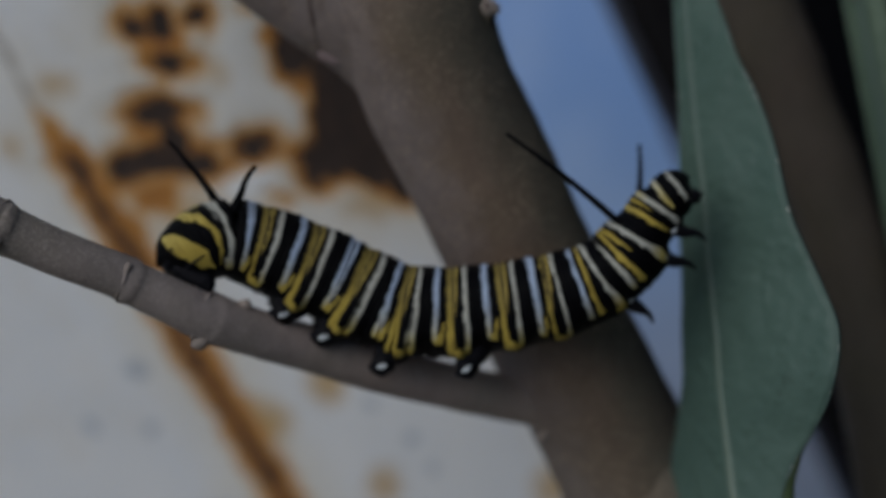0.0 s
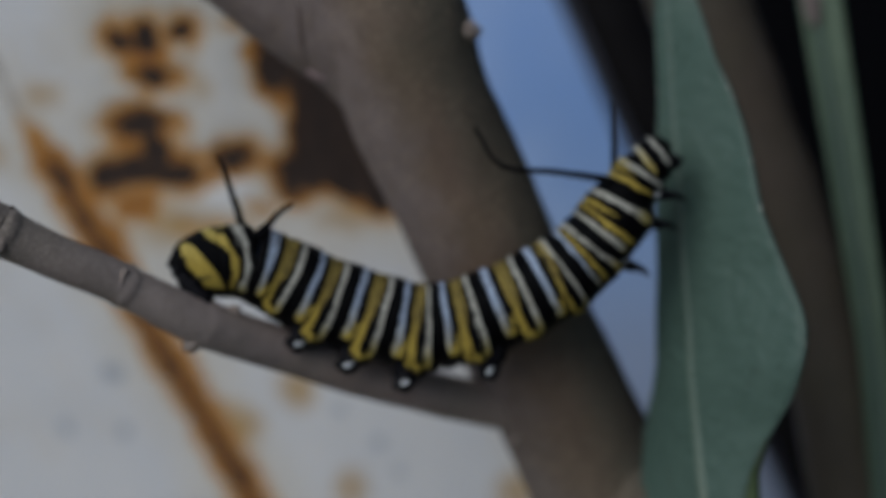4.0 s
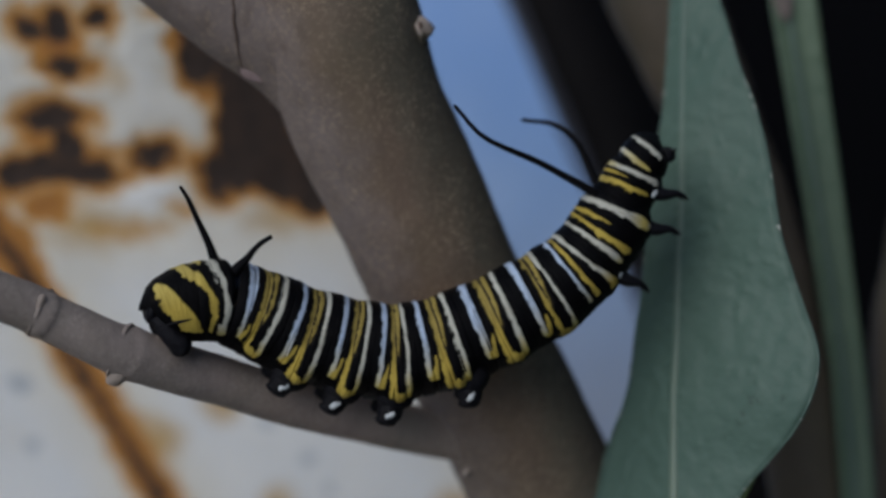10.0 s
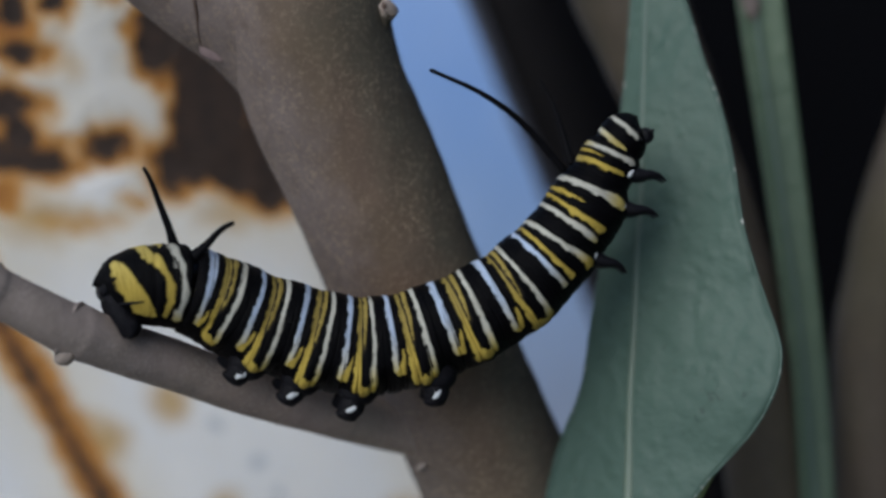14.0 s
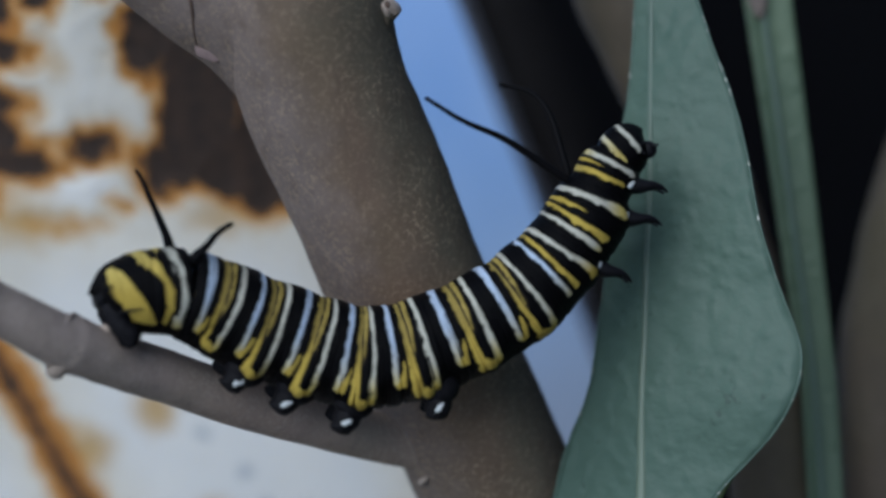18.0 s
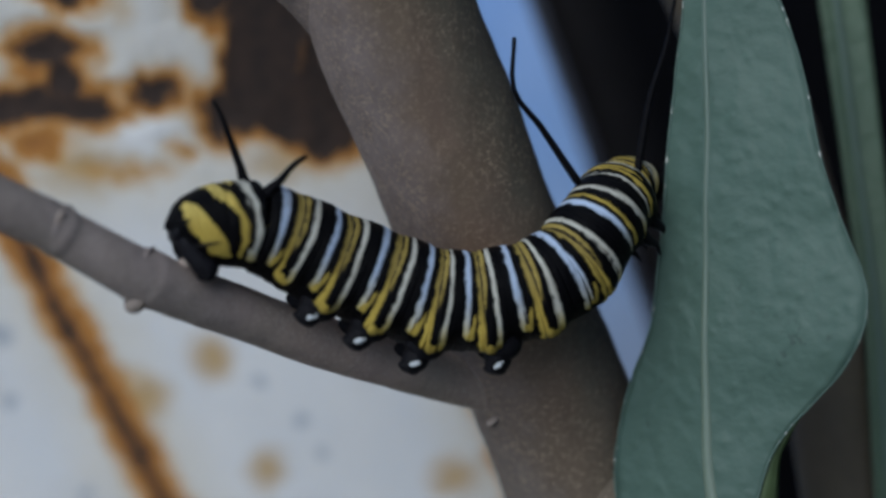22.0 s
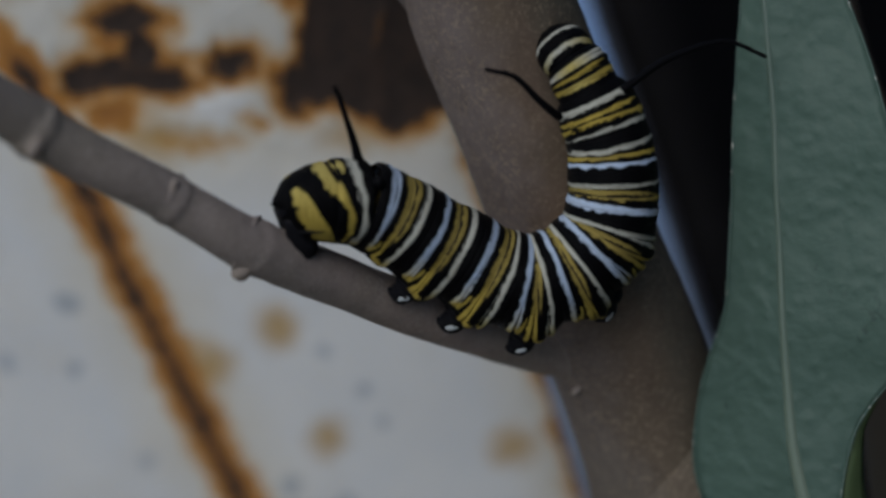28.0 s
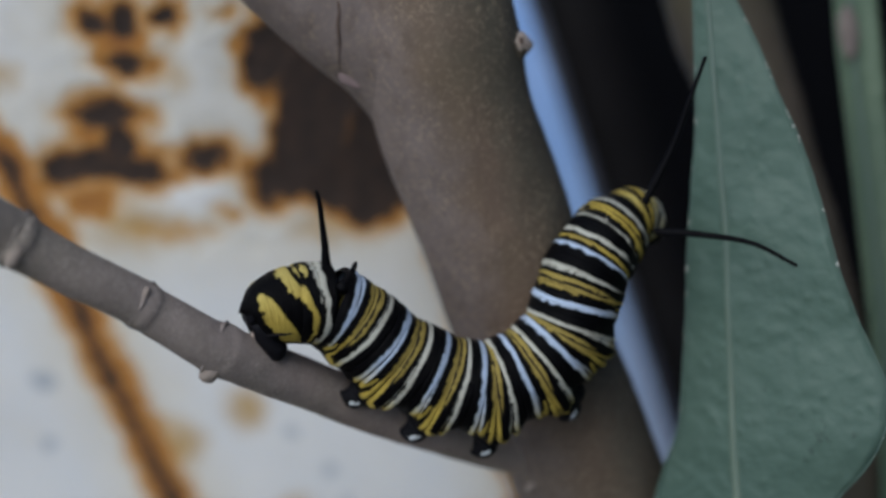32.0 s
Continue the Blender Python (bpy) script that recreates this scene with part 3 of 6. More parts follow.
def ball(bm, centre, radii, turn=None, seg=16, rings=10):
    m = Matrix.Translation(mm(centre)) @ (turn or Matrix.Identity(4)) @ Matrix.Diagonal((*(mm(radii)), 1))
    bmesh.ops.create_uvsphere(bm, u_segments=seg, v_segments=rings, radius=1, matrix=m)


def slab(corners, depth, cuts=1):
    """An upright board in the world's metres: four corners of its front, depth away from the viewer."""
    bm = bmesh.new()
    front = [bm.verts.new(c) for c in corners]
    back = [bm.verts.new(Vector(c) + Vector((0, depth, 0))) for c in corners]
    bm.faces.new(front)
    bm.faces.new(back[::-1])
    for i in range(4):
        j = (i + 1) % 4
        bm.faces.new((front[j], front[i], back[i], back[j]))
    bmesh.ops.recalc_face_normals(bm, faces=bm.faces)
    return bm


# ---- setting ----
def build_ground():
    bm = bmesh.new()
    ticks = [math.copysign(0.6 * abs(k) / 30 if abs(k) <= 30 else 0.6 * 1.55 ** (abs(k) - 30), k) for k in range(-42, 43)]
    rows = [[bm.verts.new((x, y, 0.006 * noise.noise(Vector((x, y, 0)) * 25))) for x in ticks] for y in ticks]
    for a, b in zip(rows, rows[1:]):
        for i in range(len(ticks) - 1):
            bm.faces.new((a[i], a[i + 1], b[i + 1], b[i]))
    ob = part("ground", bm, SOIL, None)
    tagged(ob, "dry brown soil under the plants", "ground", kind="structure")


def sheet_plane(x, z):
    """A point of the painted sheet for x and z on the working axes."""
    return Vector((x, 30.06 - 0.124 * x - 0.612 * z, z))


def build_sheet():
    """The rusty white steel sheet, upright, with a slanting rusted edge and a pressed seam."""
    base = sheet_plane(-30, -60)
    sheet = thing("painted_steel_sheet", base, "white-painted steel sheet with rust bursts and a rusted seam", "metal sheet")
    bm = bmesh.new()
    uv = bm.loops.layers.uv.new("sheet")
    nx, nz = 70, 90
    grid = []
    for j in range(nz + 1):
        z = -410 + (46 + 410) * (j / nz) ** 0.55
        right = -4.44 - 0.37 * z
        row = []
        for i in range(nx + 1):
            x = right - 150 * (1 - i / nx) ** 1.6
            p = sheet_plane(x, z)
            d = abs((91.3 * x + 40.8 * z) / 100 + 36.9)
            lump = 0.55 * math.exp(-(d / 0.9) ** 2) + 0.25 * noise.noise(Vector((x * 0.08, z * 0.08, 3)))
            row.append((bm.verts.new(mm(p - base - Vector((0.124, 1, 0.612)) * lump * 0.85)), x, z))
        grid.append(row)
    for a, b in zip(grid, grid[1:]):
        for i in range(nx):
            quad = (a[i], a[i + 1], b[i + 1], b[i])
            f = bm.faces.new([q[0] for q in quad])
            for loop, q in zip(f.loops, quad):
                loop[uv].uv = (q[1] / 100, q[2] / 100)
    ob = part("sheet", bm, RUSTY, sheet)
    s = ob.modifiers.new("thick", "SOLIDIFY")
    s.thickness, s.offset = 0.0012, -1


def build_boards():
    """A pale blue panel and, before it, a board with a slanting edge, coloured near-black for deep shade."""
    # the panel leans back so that it catches more sky light
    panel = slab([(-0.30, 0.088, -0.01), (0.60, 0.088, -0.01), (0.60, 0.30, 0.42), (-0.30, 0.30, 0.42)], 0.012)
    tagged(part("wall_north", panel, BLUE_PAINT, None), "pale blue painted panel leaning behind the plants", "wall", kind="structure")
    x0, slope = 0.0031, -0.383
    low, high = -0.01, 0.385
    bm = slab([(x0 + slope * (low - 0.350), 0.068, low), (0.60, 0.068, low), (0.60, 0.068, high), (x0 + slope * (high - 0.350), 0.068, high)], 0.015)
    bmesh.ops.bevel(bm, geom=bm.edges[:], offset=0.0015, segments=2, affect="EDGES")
    board = part("gap_shade_board", bm, GAP_SHADE, None)
    tagged(board, "near-black board for the deep shade behind the stems, with a pale slanting edge", "board")
    # an unseen black wall, added to block sky light from the right
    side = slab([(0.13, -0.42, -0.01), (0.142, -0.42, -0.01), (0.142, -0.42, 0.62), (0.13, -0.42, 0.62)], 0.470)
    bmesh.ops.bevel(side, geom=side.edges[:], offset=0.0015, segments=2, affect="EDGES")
    tagged(part("sky_block_wall", side, SKY_BLOCK_BLACK, None), "unseen black wall added to keep sky light off the right", "wall", kind="structure")
    wide = 0.0013
    strip = slab([(x0 - wide + slope * (low - 0.350), 0.0665, low), (x0 + slope * (low - 0.350), 0.0665, low), (x0 + slope * (high - 0.350), 0.0665, high), (x0 - wide + slope * (high - 0.350), 0.0665, high)], 0.012)
    bmesh.ops.bevel(strip, geom=strip.edges[:], offset=0.0006, segments=2, affect="EDGES")
    part("edge_strip", strip, PALE_EDGE, board, "pale greyish edge")


# ---- the milkweed ----
def frame_point(world_point):
    return (FRAME.inverted() @ Vector(world_point)) * 1000


def build_milkweed():
    foot = frame_point((0.026, -0.012, -0.004))
    plant = thing("milkweed_plant", foot, "stout grey-brown milkweed with a thin side branch and one broad leaf", "plant")
    low = frame_point((0.022, -0.008, 0.18))
    stem = tube([(*foot, 7.5), (*low, 6.9), (13.5, 14.0, -34, 6.75), (9.9, 9.9, -24, 6.35), (6.9, 7.2, -16, 5.95), (3.2, 4.3, -8, 5.85), (-0.4, 1.8, 0, 5.85), (-3.3, -0.6, 7, 5.95),
                 (-5.9, -2.5, 13, 6.0), (-7.7, -4.0, 19, 6.1), (-9.6, -5.2, 26, 5.6), (-11.5, -7, 36, 5.2), (-14, -10, 52, 4.9), (-16, -13, 66, 4.5)], 150, 56, foot, 0.035, 150)
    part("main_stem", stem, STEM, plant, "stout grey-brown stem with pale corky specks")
    fork = tube([(-3.2, 0.3, 7, 3.6), (-6.6, -1.8, 13, 4.6), (-10.4, -3.0, 17.6, 4.75), (-14.6, -3.7, 20.7, 4.65), (-20, -4.5, 24.8, 4.5), (-28, -6, 30.6, 4.3), (-38, -8, 38, 4.1)], 70, 48, foot, 0.035, 150)
    skin_of_fork = BVHTree.FromBMesh(fork)
    split = []
    for x, z in ((-14.9, 20.6), (-14.8, 19.8), (-14.85, 18.8), (-14.7, 17.8), (-14.7, 16.6), (-14.55, 15.6), (-14.3, 14.9)):
        hit = skin_of_fork.ray_cast(mm(Vector((x, -40, z)) - foot), Vector((0, 1, 0)))[0]
        if hit is not None:
            split.append((*(hit * 1000), 0.06 + 0.07 * (16.9 < z < 20.0)))
    if len(split) > 2:
        part("bark_crack", tube(split, 20, 8, (0, 0, 0), 0.4, 1500), CRACK, plant, "dark brown split in the bark")
    hit = skin_of_fork.ray_cast(mm(Vector((-13.9, -40, 15.3)) - foot), Vector((0, 1, 0)))[0]
    if hit is not None:
        bm = bmesh.new()
        ball(bm, hit * 1000 + Vector((0.1, 0.06, 0)), (0.95, 0.16, 0.6), Euler((0, radians(35), 0)).to_matrix().to_4x4(), 18, 12)
        for v in bm.verts:
            v.co += mm((0.22 * noise.noise(v.co * 1300), 0.10 * noise.noise(v.co * 1300 + V((3, 0, 0))), 0.22 * noise.noise(v.co * 1300 + V((0, 5, 0)))))
        part("fork_scar", bm, MAUVE, plant, "mauve scar in the crotch of the fork")
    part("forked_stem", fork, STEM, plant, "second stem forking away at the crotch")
    twig = tube([(4.0, 5.0, -12.8, 2.0), (1.0, 3.6, -12.5, 1.95), (-3.0, 1.2, -11.6, 1.82), (-11.0, -4.5, -9.0, 1.80), (-17.0, -9.0, -6.6, 1.8), (-20.6, -12.0, -5.1, 1.85), (-22.0, -13.1, -4.5, 1.97),
                 (-23.2, -14.2, -3.9, 1.75), (-26.3, -16.3, -2.0, 1.62), (-27.1, -16.9, -1.5, 1.72), (-27.95, -17.5, -1.0, 1.64), (-30.9, -19.6, 0.45, 1.65), (-34.0, -21.6, 2.1, 1.75),
                 (-34.9, -22.3, 2.7, 1.92), (-35.9, -23.1, 3.4, 1.76), (-41, -28, 6.5, 1.7), (-50, -34, 11.5, 1.6), (-58, -39, 16, 1.4)], 170, 36, foot, 0.05, 260)
    part("side_branch", twig, BRANCH, plant, "thin grey-brown branch with leaf scars")
    # thin raised rings where leaves once sat
    for x, y, z, r in ((-22.4, -13.5, -4.3, 1.93), (-27.15, -17.0, -1.45, 1.72), (-34.8, -22.3, 2.65, 1.92)):
        lip = tube([(x + r * math.cos(a) * 0.40 + 0.12 * math.sin(3 * a), y + r * 0.97 * math.sin(a), z + r * math.cos(a) * 0.90, 0.13 + 0.04 * math.sin(2 * a + x)) for a in np.linspace(0, 2 * math.pi, 15)], 44, 8, foot, 0.5, 900)
        part("node_ring", lip, BRANCH, plant, "pale raised ring at a node")
    # a broken-off stub with a ragged pale end and a dark pit
    stub = tube([(-3.4, -4.6, 17.4, 1.5), (-2.4, -5.0, 17.7, 1.25), (-1.7, -5.4, 18.1, 1.0), (-1.25, -5.7, 18.4, 0.8)], 14, 18, foot, 0.35, 1100)
    nub = part("broken_stub", stub, STEM, plant, "broken-off leaf stub with a pale end")
    rim = tube([(-1.45, -5.6, 18.3, 0.78), (-1.2, -5.75, 18.45, 0.80), (-1.0, -5.9, 18.6, 0.55)], 10, 18, foot, 0.6, 1600)
    part("pale_end", rim, SCAR, nub, "pale ragged wood")
    pit = bmesh.new()
    ball(pit, Vector((-1.5, -6.45, 18.5)) - foot, (0.22, 0.16, 0.26), None, 10, 8)
    part("pit", pit, CRACK, nub, "dark pit")
    # corky leaf scars and nodes
    for c, r, rx, ry in (((-22.5, -13.9, -5.85), (1.05, 0.6, 0.72), 20, -48), ((-26.95, -18.35, -1.1), (0.32, 0.42, 1.05), 0, 18), ((-34.7, -23.6, 1.7), (0.5, 0.55, 1.0), 0, 25),
                         ((-19.6, -12.3, -3.5), (0.5, 0.6, 0.35), 0, 20), ((1.2, 2.3, -15.05), (0.55, 0.4, 0.28), 0, -35)):
        bm = bmesh.new()
        ball(bm, Vector(c) - foot, r, Euler((radians(rx), radians(ry), 0)).to_matrix().to_4x4(), 14, 8)
        for v in bm.verts:
            v.co += mm((0.2 * noise.noise(v.co * 1400), 0.12 * noise.noise(v.co * 1400 + V((3, 0, 0))), 0.12 * noise.noise(v.co * 1400 + V((0, 5, 0)))))
        part("leaf_scar", bm, SCAR, plant, "pale corky leaf scar")
    return plant, foot


LEAF_PIVOT = Vector((17.0, -4.5, -30.0))


def leaf_row(z):
    """Midrib x and the two half widths of the broad leaf at a height."""
    mid = np.interp(z, (-33, -27, -24, -18, -6.6, 6, 18, 30, 40), (19.6, 18.4, 17.6, 16.8, 17.0, 17.5, 17.25, 16.8, 17.6))
    right = np.interp(z, (-33, -29, -26, -22.4, -18.4, -15.8, -13.3, -10.4, -6.6, -2.5, 2.5, 12, 18.3, 24, 32, 40), (0.1, 0.5, 1.3, 2.2, 3.55, 4.8, 7.35, 9.7, 10.45, 8.65, 7.3, 5.2, 3.3, 1.1, 0.4, 0.05))
    left = np.interp(z, (-33, -30, -27, -20, -14.7, -12, -9, -3.7, 1, 6, 14, 24, 32, 40), (0.6, 4.5, 6.55, 7.0, 5.9, 5.2, 3.7, 3.2, 2.9, 2.6, 1.4, 0.9, 0.4, 0.05))
    return mid, right, left


def soft_row(z):
    rows = np.array([leaf_row(z + d) for d in (-1.6, -0.8, 0, 0.8, 1.6)])
    return rows.mean(0)


def leaf_surface(z, s):
    """A point of the blade: s from -1 (receding half's margin) over 0 (midrib) to 1."""
    mid, right, left = soft_row(z)
    if s >= 0:
        x, y = mid + 1.15 * right * s, -5.0 + 0.6 * s * s - 0.25 * math.sin(z * 0.5) * s
    else:
        x, y = mid + 1.20 * left * s, -5.0 - left * s * 0.18
    y += 0.22 * noise.noise(Vector((x * 0.25, 0, z * 0.25)))
    return Vector((x, y + 0.0025 * (z + 10) ** 2 * 0.4, z))


def build_leaf(plant, foot):
    """The broad leaf swings on its base: its parts hang on the blade."""
    bm = bmesh.new()
    nz, ns = 110, 26
    grid = [[bm.verts.new(mm(leaf_surface(z, s) - LEAF_PIVOT)) for s in np.linspace(-1, 1, ns + 1)] for z in np.linspace(-33, 40, nz + 1)]
    for a, b in zip(grid, grid[1:]):
        for i in range(ns):
            bm.faces.new((a[i], a[i + 1], b[i + 1], b[i]))
    blade = part("leaf", bm, LEAF, plant, "broad waxy blue-green leaf")
    sol = blade.modifiers.new("thick", "SOLIDIFY")
    sol.thickness, sol.offset = 0.00035, -1
    blade.matrix_basis = Matrix.Translation(mm(LEAF_PIVOT - foot))
    rib = tube([(*(leaf_surface(z, 0) - LEAF_PIVOT + Vector((0, 1.0 * r, 0))), 1.7 * r) for z, r in zip(np.linspace(-33, 38, 16), (0.5, 0.46, 0.40, 0.32, 0.25, 0.2, 0.17, 0.16, 0.17, 0.16, 0.15, 0.15, 0.14, 0.13, 0.12, 0.1))], 90, 12)
    part("midrib", rib, MIDRIB, blade, "pale raised midrib")
    for side in (-1, 1):
        edge = tube([(*(leaf_surface(z, side) - LEAF_PIVOT), 0.09) for z in np.linspace(-32, 39, 40)], 150, 6, wob=0.5, scale=900)
        part("leaf_margin", edge, LEAF_EDGE, blade, "pale rough leaf margin")
    bm = bmesh.new()
    strip = []
    for z in np.linspace(-33, -14.5, 26):
        e = leaf_surface(z, 1.0) - LEAF_PIVOT
        w = float(np.interp(z, (-33, -30, -26, -22, -18, -14.5), (0.5, 1.6, 2.0, 1.2, 0.5, 0.05)))
        strip.append([bm.verts.new(mm(e + Vector((w * s, 0.15 + 1.3 * w * s * s, 0.12 * math.sin(z * 2))))) for s in np.linspace(0, 1, 6)])
    for a, b in zip(strip, strip[1:]):
        for i in range(5):
            bm.faces.new((a[i], a[i + 1], b[i + 1], b[i]))
    curl = part("curled_margin", bm, CURL, blade, "margin curled back, yellowish green")
    cs = curl.modifiers.new("thick", "SOLIDIFY")
    cs.thickness = 0.0003
    petiole = tube([(19.4, -4.4, -32.5, 0.7), (19.9, -3.6, -36, 0.9), (20.5, -0.5, -42, 1.1), (19.5, 10, -51, 1.5), (16.0, 26, -57, 2.2)], 30, 16, foot)
    part("leaf_stalk", petiole, BRANCH, plant)
    return blade


def build_background_plants():
    """Out-of-focus shoots behind the leaf, each rooted in the soil."""
    def shoot(rows, foot, label, category, material, around=24):
        f = frame_point(foot)
        ob = thing(category.replace(" ", "_"), f, label, category, "shoots behind the leaf")
        part("stem", tube([(*f, rows[0][3])] + rows, 70, around, f, 0.06, 200), material, ob)
        return ob, f

    shoot([(36, 24, -60, 4.2), (31.5, 20, -24, 3.9), (27.6, 20, -3, 3.8), (23.2, 20, 11, 3.7), (18.4, 20, 23, 4.6), (13.9, 19, 36, 4.5), (11, 18, 48, 2.8)], (0.045, 0.012, -0.004),
          "weathered brown stem behind the broad leaf", "brown stem", FAR_STEM)
    shoot([(41, 28, -60, 3.6), (40.2, 25, -25, 3.4), (40.0, 25, -8, 3.4), (41.6, 25, 2, 3.3), (45.0, 25, 14, 3.2), (51, 25, 32, 3.0), (56, 25, 46, 2.6)], (0.052, -0.004, -0.004),
          "grey-brown stem leaning away beside a dark gap", "grey stem", FAR_STEM)
    ob, f = shoot([(37, 22, -60, 2.0), (35.6, 17, -40, 1.6), (34.5, 15.4, -30, 1.0)], (0.048, -0.010, -0.004), "shoot with one narrow upright green leaf", "narrow shoot", FAR_STEM)
    bm = bmesh.new()
    zs = np.linspace(-34, 52, 60)
    grid = []
    for z in zs:
        l = np.interp(z, (-34, -24, -8.7, 7, 22, 40, 52), (33.6, 32.4, 31.5, 29.2, 26.9, 25.2, 25.2))
        r = np.interp(z, (-34, -24, -8.7, 7, 22, 40, 52), (34.6, 35.0, 34.1, 32.4, 30.6, 28.0, 25.6))
        grid.append([bm.verts.new(mm(Vector((l + (r - l) * s, 15 + 0.35 * (2 * s - 1) ** 2 * -1 + 0.02 * z, z)) - f)) for s in np.linspace(0, 1, 9)])
    for a, b in zip(grid, grid[1:]):
        for i in range(8):
            bm.faces.new((a[i], a[i + 1], b[i + 1], b[i]))
    blade = part("narrow_leaf", bm, NARROW, ob)
    sol = blade.modifiers.new("thick", "SOLIDIFY")
    sol.thickness = 0.0004
    rib = tube([(*(Vector((np.interp(z, (-34, -8.7, 22, 50), (34.1, 32.5, 28.3, 25.5)), 15.4 + 0.02 * z - 0.3, z)) - f), 0.35) for z in np.linspace(-33, 48, 10)], 50, 8)
    part("midrib", rib, MIDRIB, ob)
    bm = bmesh.new()
    ball(bm, Vector((27.8, 15.1, 22.6)) - f, (0.85, 0.5, 2.3), Euler((0, radians(-8), 0)).to_matrix().to_4x4(), 18, 12)
    for v in bm.verts:
        v.co += v.co.normalized() * 0.0002 * noise.noise(v.co * 900)
    part("dry_blotch", bm, DRY, blade, "withered brownish blotch")


# ---- the caterpillar ----
CAT_BASE = Vector((-10, -8, -8))
STATION_U = (0, 2, 4, 6, 8, 10, 12, 13.2)
CRAWL = []


def crawl(t, body, roll_rear, roll_front, near, far):
    CRAWL.append((t, np.array(body), roll_rear, roll_front, np.array(near), np.array(far)))


crawl(0, [(-15.3, -5.5, 7.6), (-10.9, -3.5, 9.4), (-4.3, -1.3, 6.9), (2.1, 0.0, 3.8), (10.6, 0.5, 4.0), (17.0, 0.8, 5.8), (20.5, 1.0, 9.9), (22.1, 1.0, 12.2)], 8, 10,
      [(18.4, -0.6, 9.3), (15.6, -1.6, 11.9), (12.9, -2.6, 14.2), (10.2, -3.1, 16.3)],
      [(19.5, 1.6, 10.2), (19.6, 2.6, 11.9), (19.7, 3.6, 13.6), (19.7, 4.1, 15.2)])
crawl(0.5, [(-15.0, -5.5, 7.8), (-10.3, -3.5, 8.8), (-3.8, -1.3, 6.3), (3.0, 0.0, 3.7), (11.0, 0.5, 3.6), (16.9, 0.8, 5.2), (20.6, 1.0, 9.4), (22.4, 1.0, 11.6)], 8, 15,
      [(18.5, -0.6, 8.6), (15.5, -1.2, 10.4), (12.9, -2.0, 12.6), (11.2, -3.2, 15.5)],
      [(18.9, 1.3, 9.2), (18.0, 2.3, 9.6), (17.1, 3.3, 9.9), (16.4, 3.8, 10.1)])
crawl(1, [(-14.7, -5.5, 8.0), (-9.7, -3.5, 8.2), (-3.3, -1.3, 5.7), (3.8, 0.0, 3.6), (11.4, 0.5, 3.2), (16.9, 0.8, 4.6), (20.6, 1.0, 8.8), (22.6, 1.0, 11.1)], 8, 20,
      [(18.7, -0.7, 7.8), (16.2, -1.7, 11.9), (13.0, -2.7, 15.5), (10.4, -3.2, 14.9)],
      [(18.4, 1.0, 8.3), (16.3, 2.0, 7.3), (14.5, 3.0, 6.2), (13.2, 3.5, 4.9)])
crawl(1.5, [(-14.6, -5.5, 7.7), (-9.3, -3.5, 8.2), (-2.9, -1.3, 5.5), (4.7, 0.0, 3.2), (12.4, 0.5, 3.9), (17.2, 0.8, 5.8), (20.4, 1.0, 10.1), (21.9, 1.0, 12.8)], 8, 17.5,
      [(18.5, -0.6, 9.8), (16.9, -1.4, 13.6), (14.0, -2.3, 16.6), (9.9, -3.2, 17.3)],
      [(17.9, 1.1, 9.8), (15.9, 2.1, 9.3), (14.0, 3.1, 8.6), (12.6, 3.6, 7.5)])
crawl(2, [(-14.4, -5.5, 7.4), (-9.0, -3.5, 8.2), (-2.5, -1.3, 5.2), (5.5, 0.0, 2.8), (13.3, 0.5, 4.6), (17.5, 0.8, 7.1), (20.2, 1.0, 11.4), (21.1, 1.0, 14.4)], 8, 15,
      [(18.3, -0.6, 11.7), (13.2, -1.6, 12.3), (11.5, -2.6, 13.1), (11.0, -3.1, 16.9)],
      [(17.5, 1.3, 11.2), (15.4, 2.3, 11.4), (13.5, 3.3, 10.9), (11.9, 3.8, 10.0)])
crawl(2.5, [(-14.4, -5.5, 7.6), (-8.8, -3.5, 8.1), (-2.4, -1.3, 5.2), (5.5, 0.0, 3.0), (13.6, 0.5, 5.2), (17.9, 0.8, 8.1), (20.9, 1.0, 12.6), (22.1, 1.0, 15.2)], 8, 15,
      [(18.9, -0.6, 12.8), (15.9, -1.3, 14.2), (12.6, -2.1, 14.4), (10.1, -3.1, 16.3)],
      [(18.6, 1.3, 12.4), (17.5, 2.0, 14.0), (16.2, 2.9, 15.0), (14.4, 3.8, 15.0)])
crawl(3, [(-14.3, -5.5, 7.8), (-8.5, -3.5, 8.1), (-2.2, -1.3, 5.2), (5.6, 0.0, 3.1), (13.8, 0.5, 5.9), (18.3, 0.8, 9.1), (21.5, 1.0, 13.8), (23.0, 1.0, 16.1)], 8, 15,
      [(19.5, -0.6, 14.0), (14.7, -1.6, 16.1), (9.8, -2.6, 16.7), (9.3, -3.1, 18.5)],
      [(19.7, 1.3, 13.7), (20.0, 2.3, 15.1), (19.8, 3.3, 16.3), (19.1, 3.8, 17.0)])
crawl(5.5, [(-14.2, -5.5, 7.5), (-9.1, -3.5, 8.1), (-2.7, -1.3, 4.8), (5.1, 0.0, 2.9), (13.6, 0.5, 5.7), (18.4, 0.8, 9.8), (21.9, 1.0, 14.7), (23.5, 1.0, 16.7)], 8, 8.5,
      [(20.3, -0.5, 14.5), (16.8, -1.1, 17.1), (13.0, -2.0, 19.2), (9.0, -3.0, 18.1)],
      [(20.1, 1.7, 14.6), (19.2, 2.3, 16.4), (18.3, 3.1, 18.1), (16.6, 4.2, 18.9)])
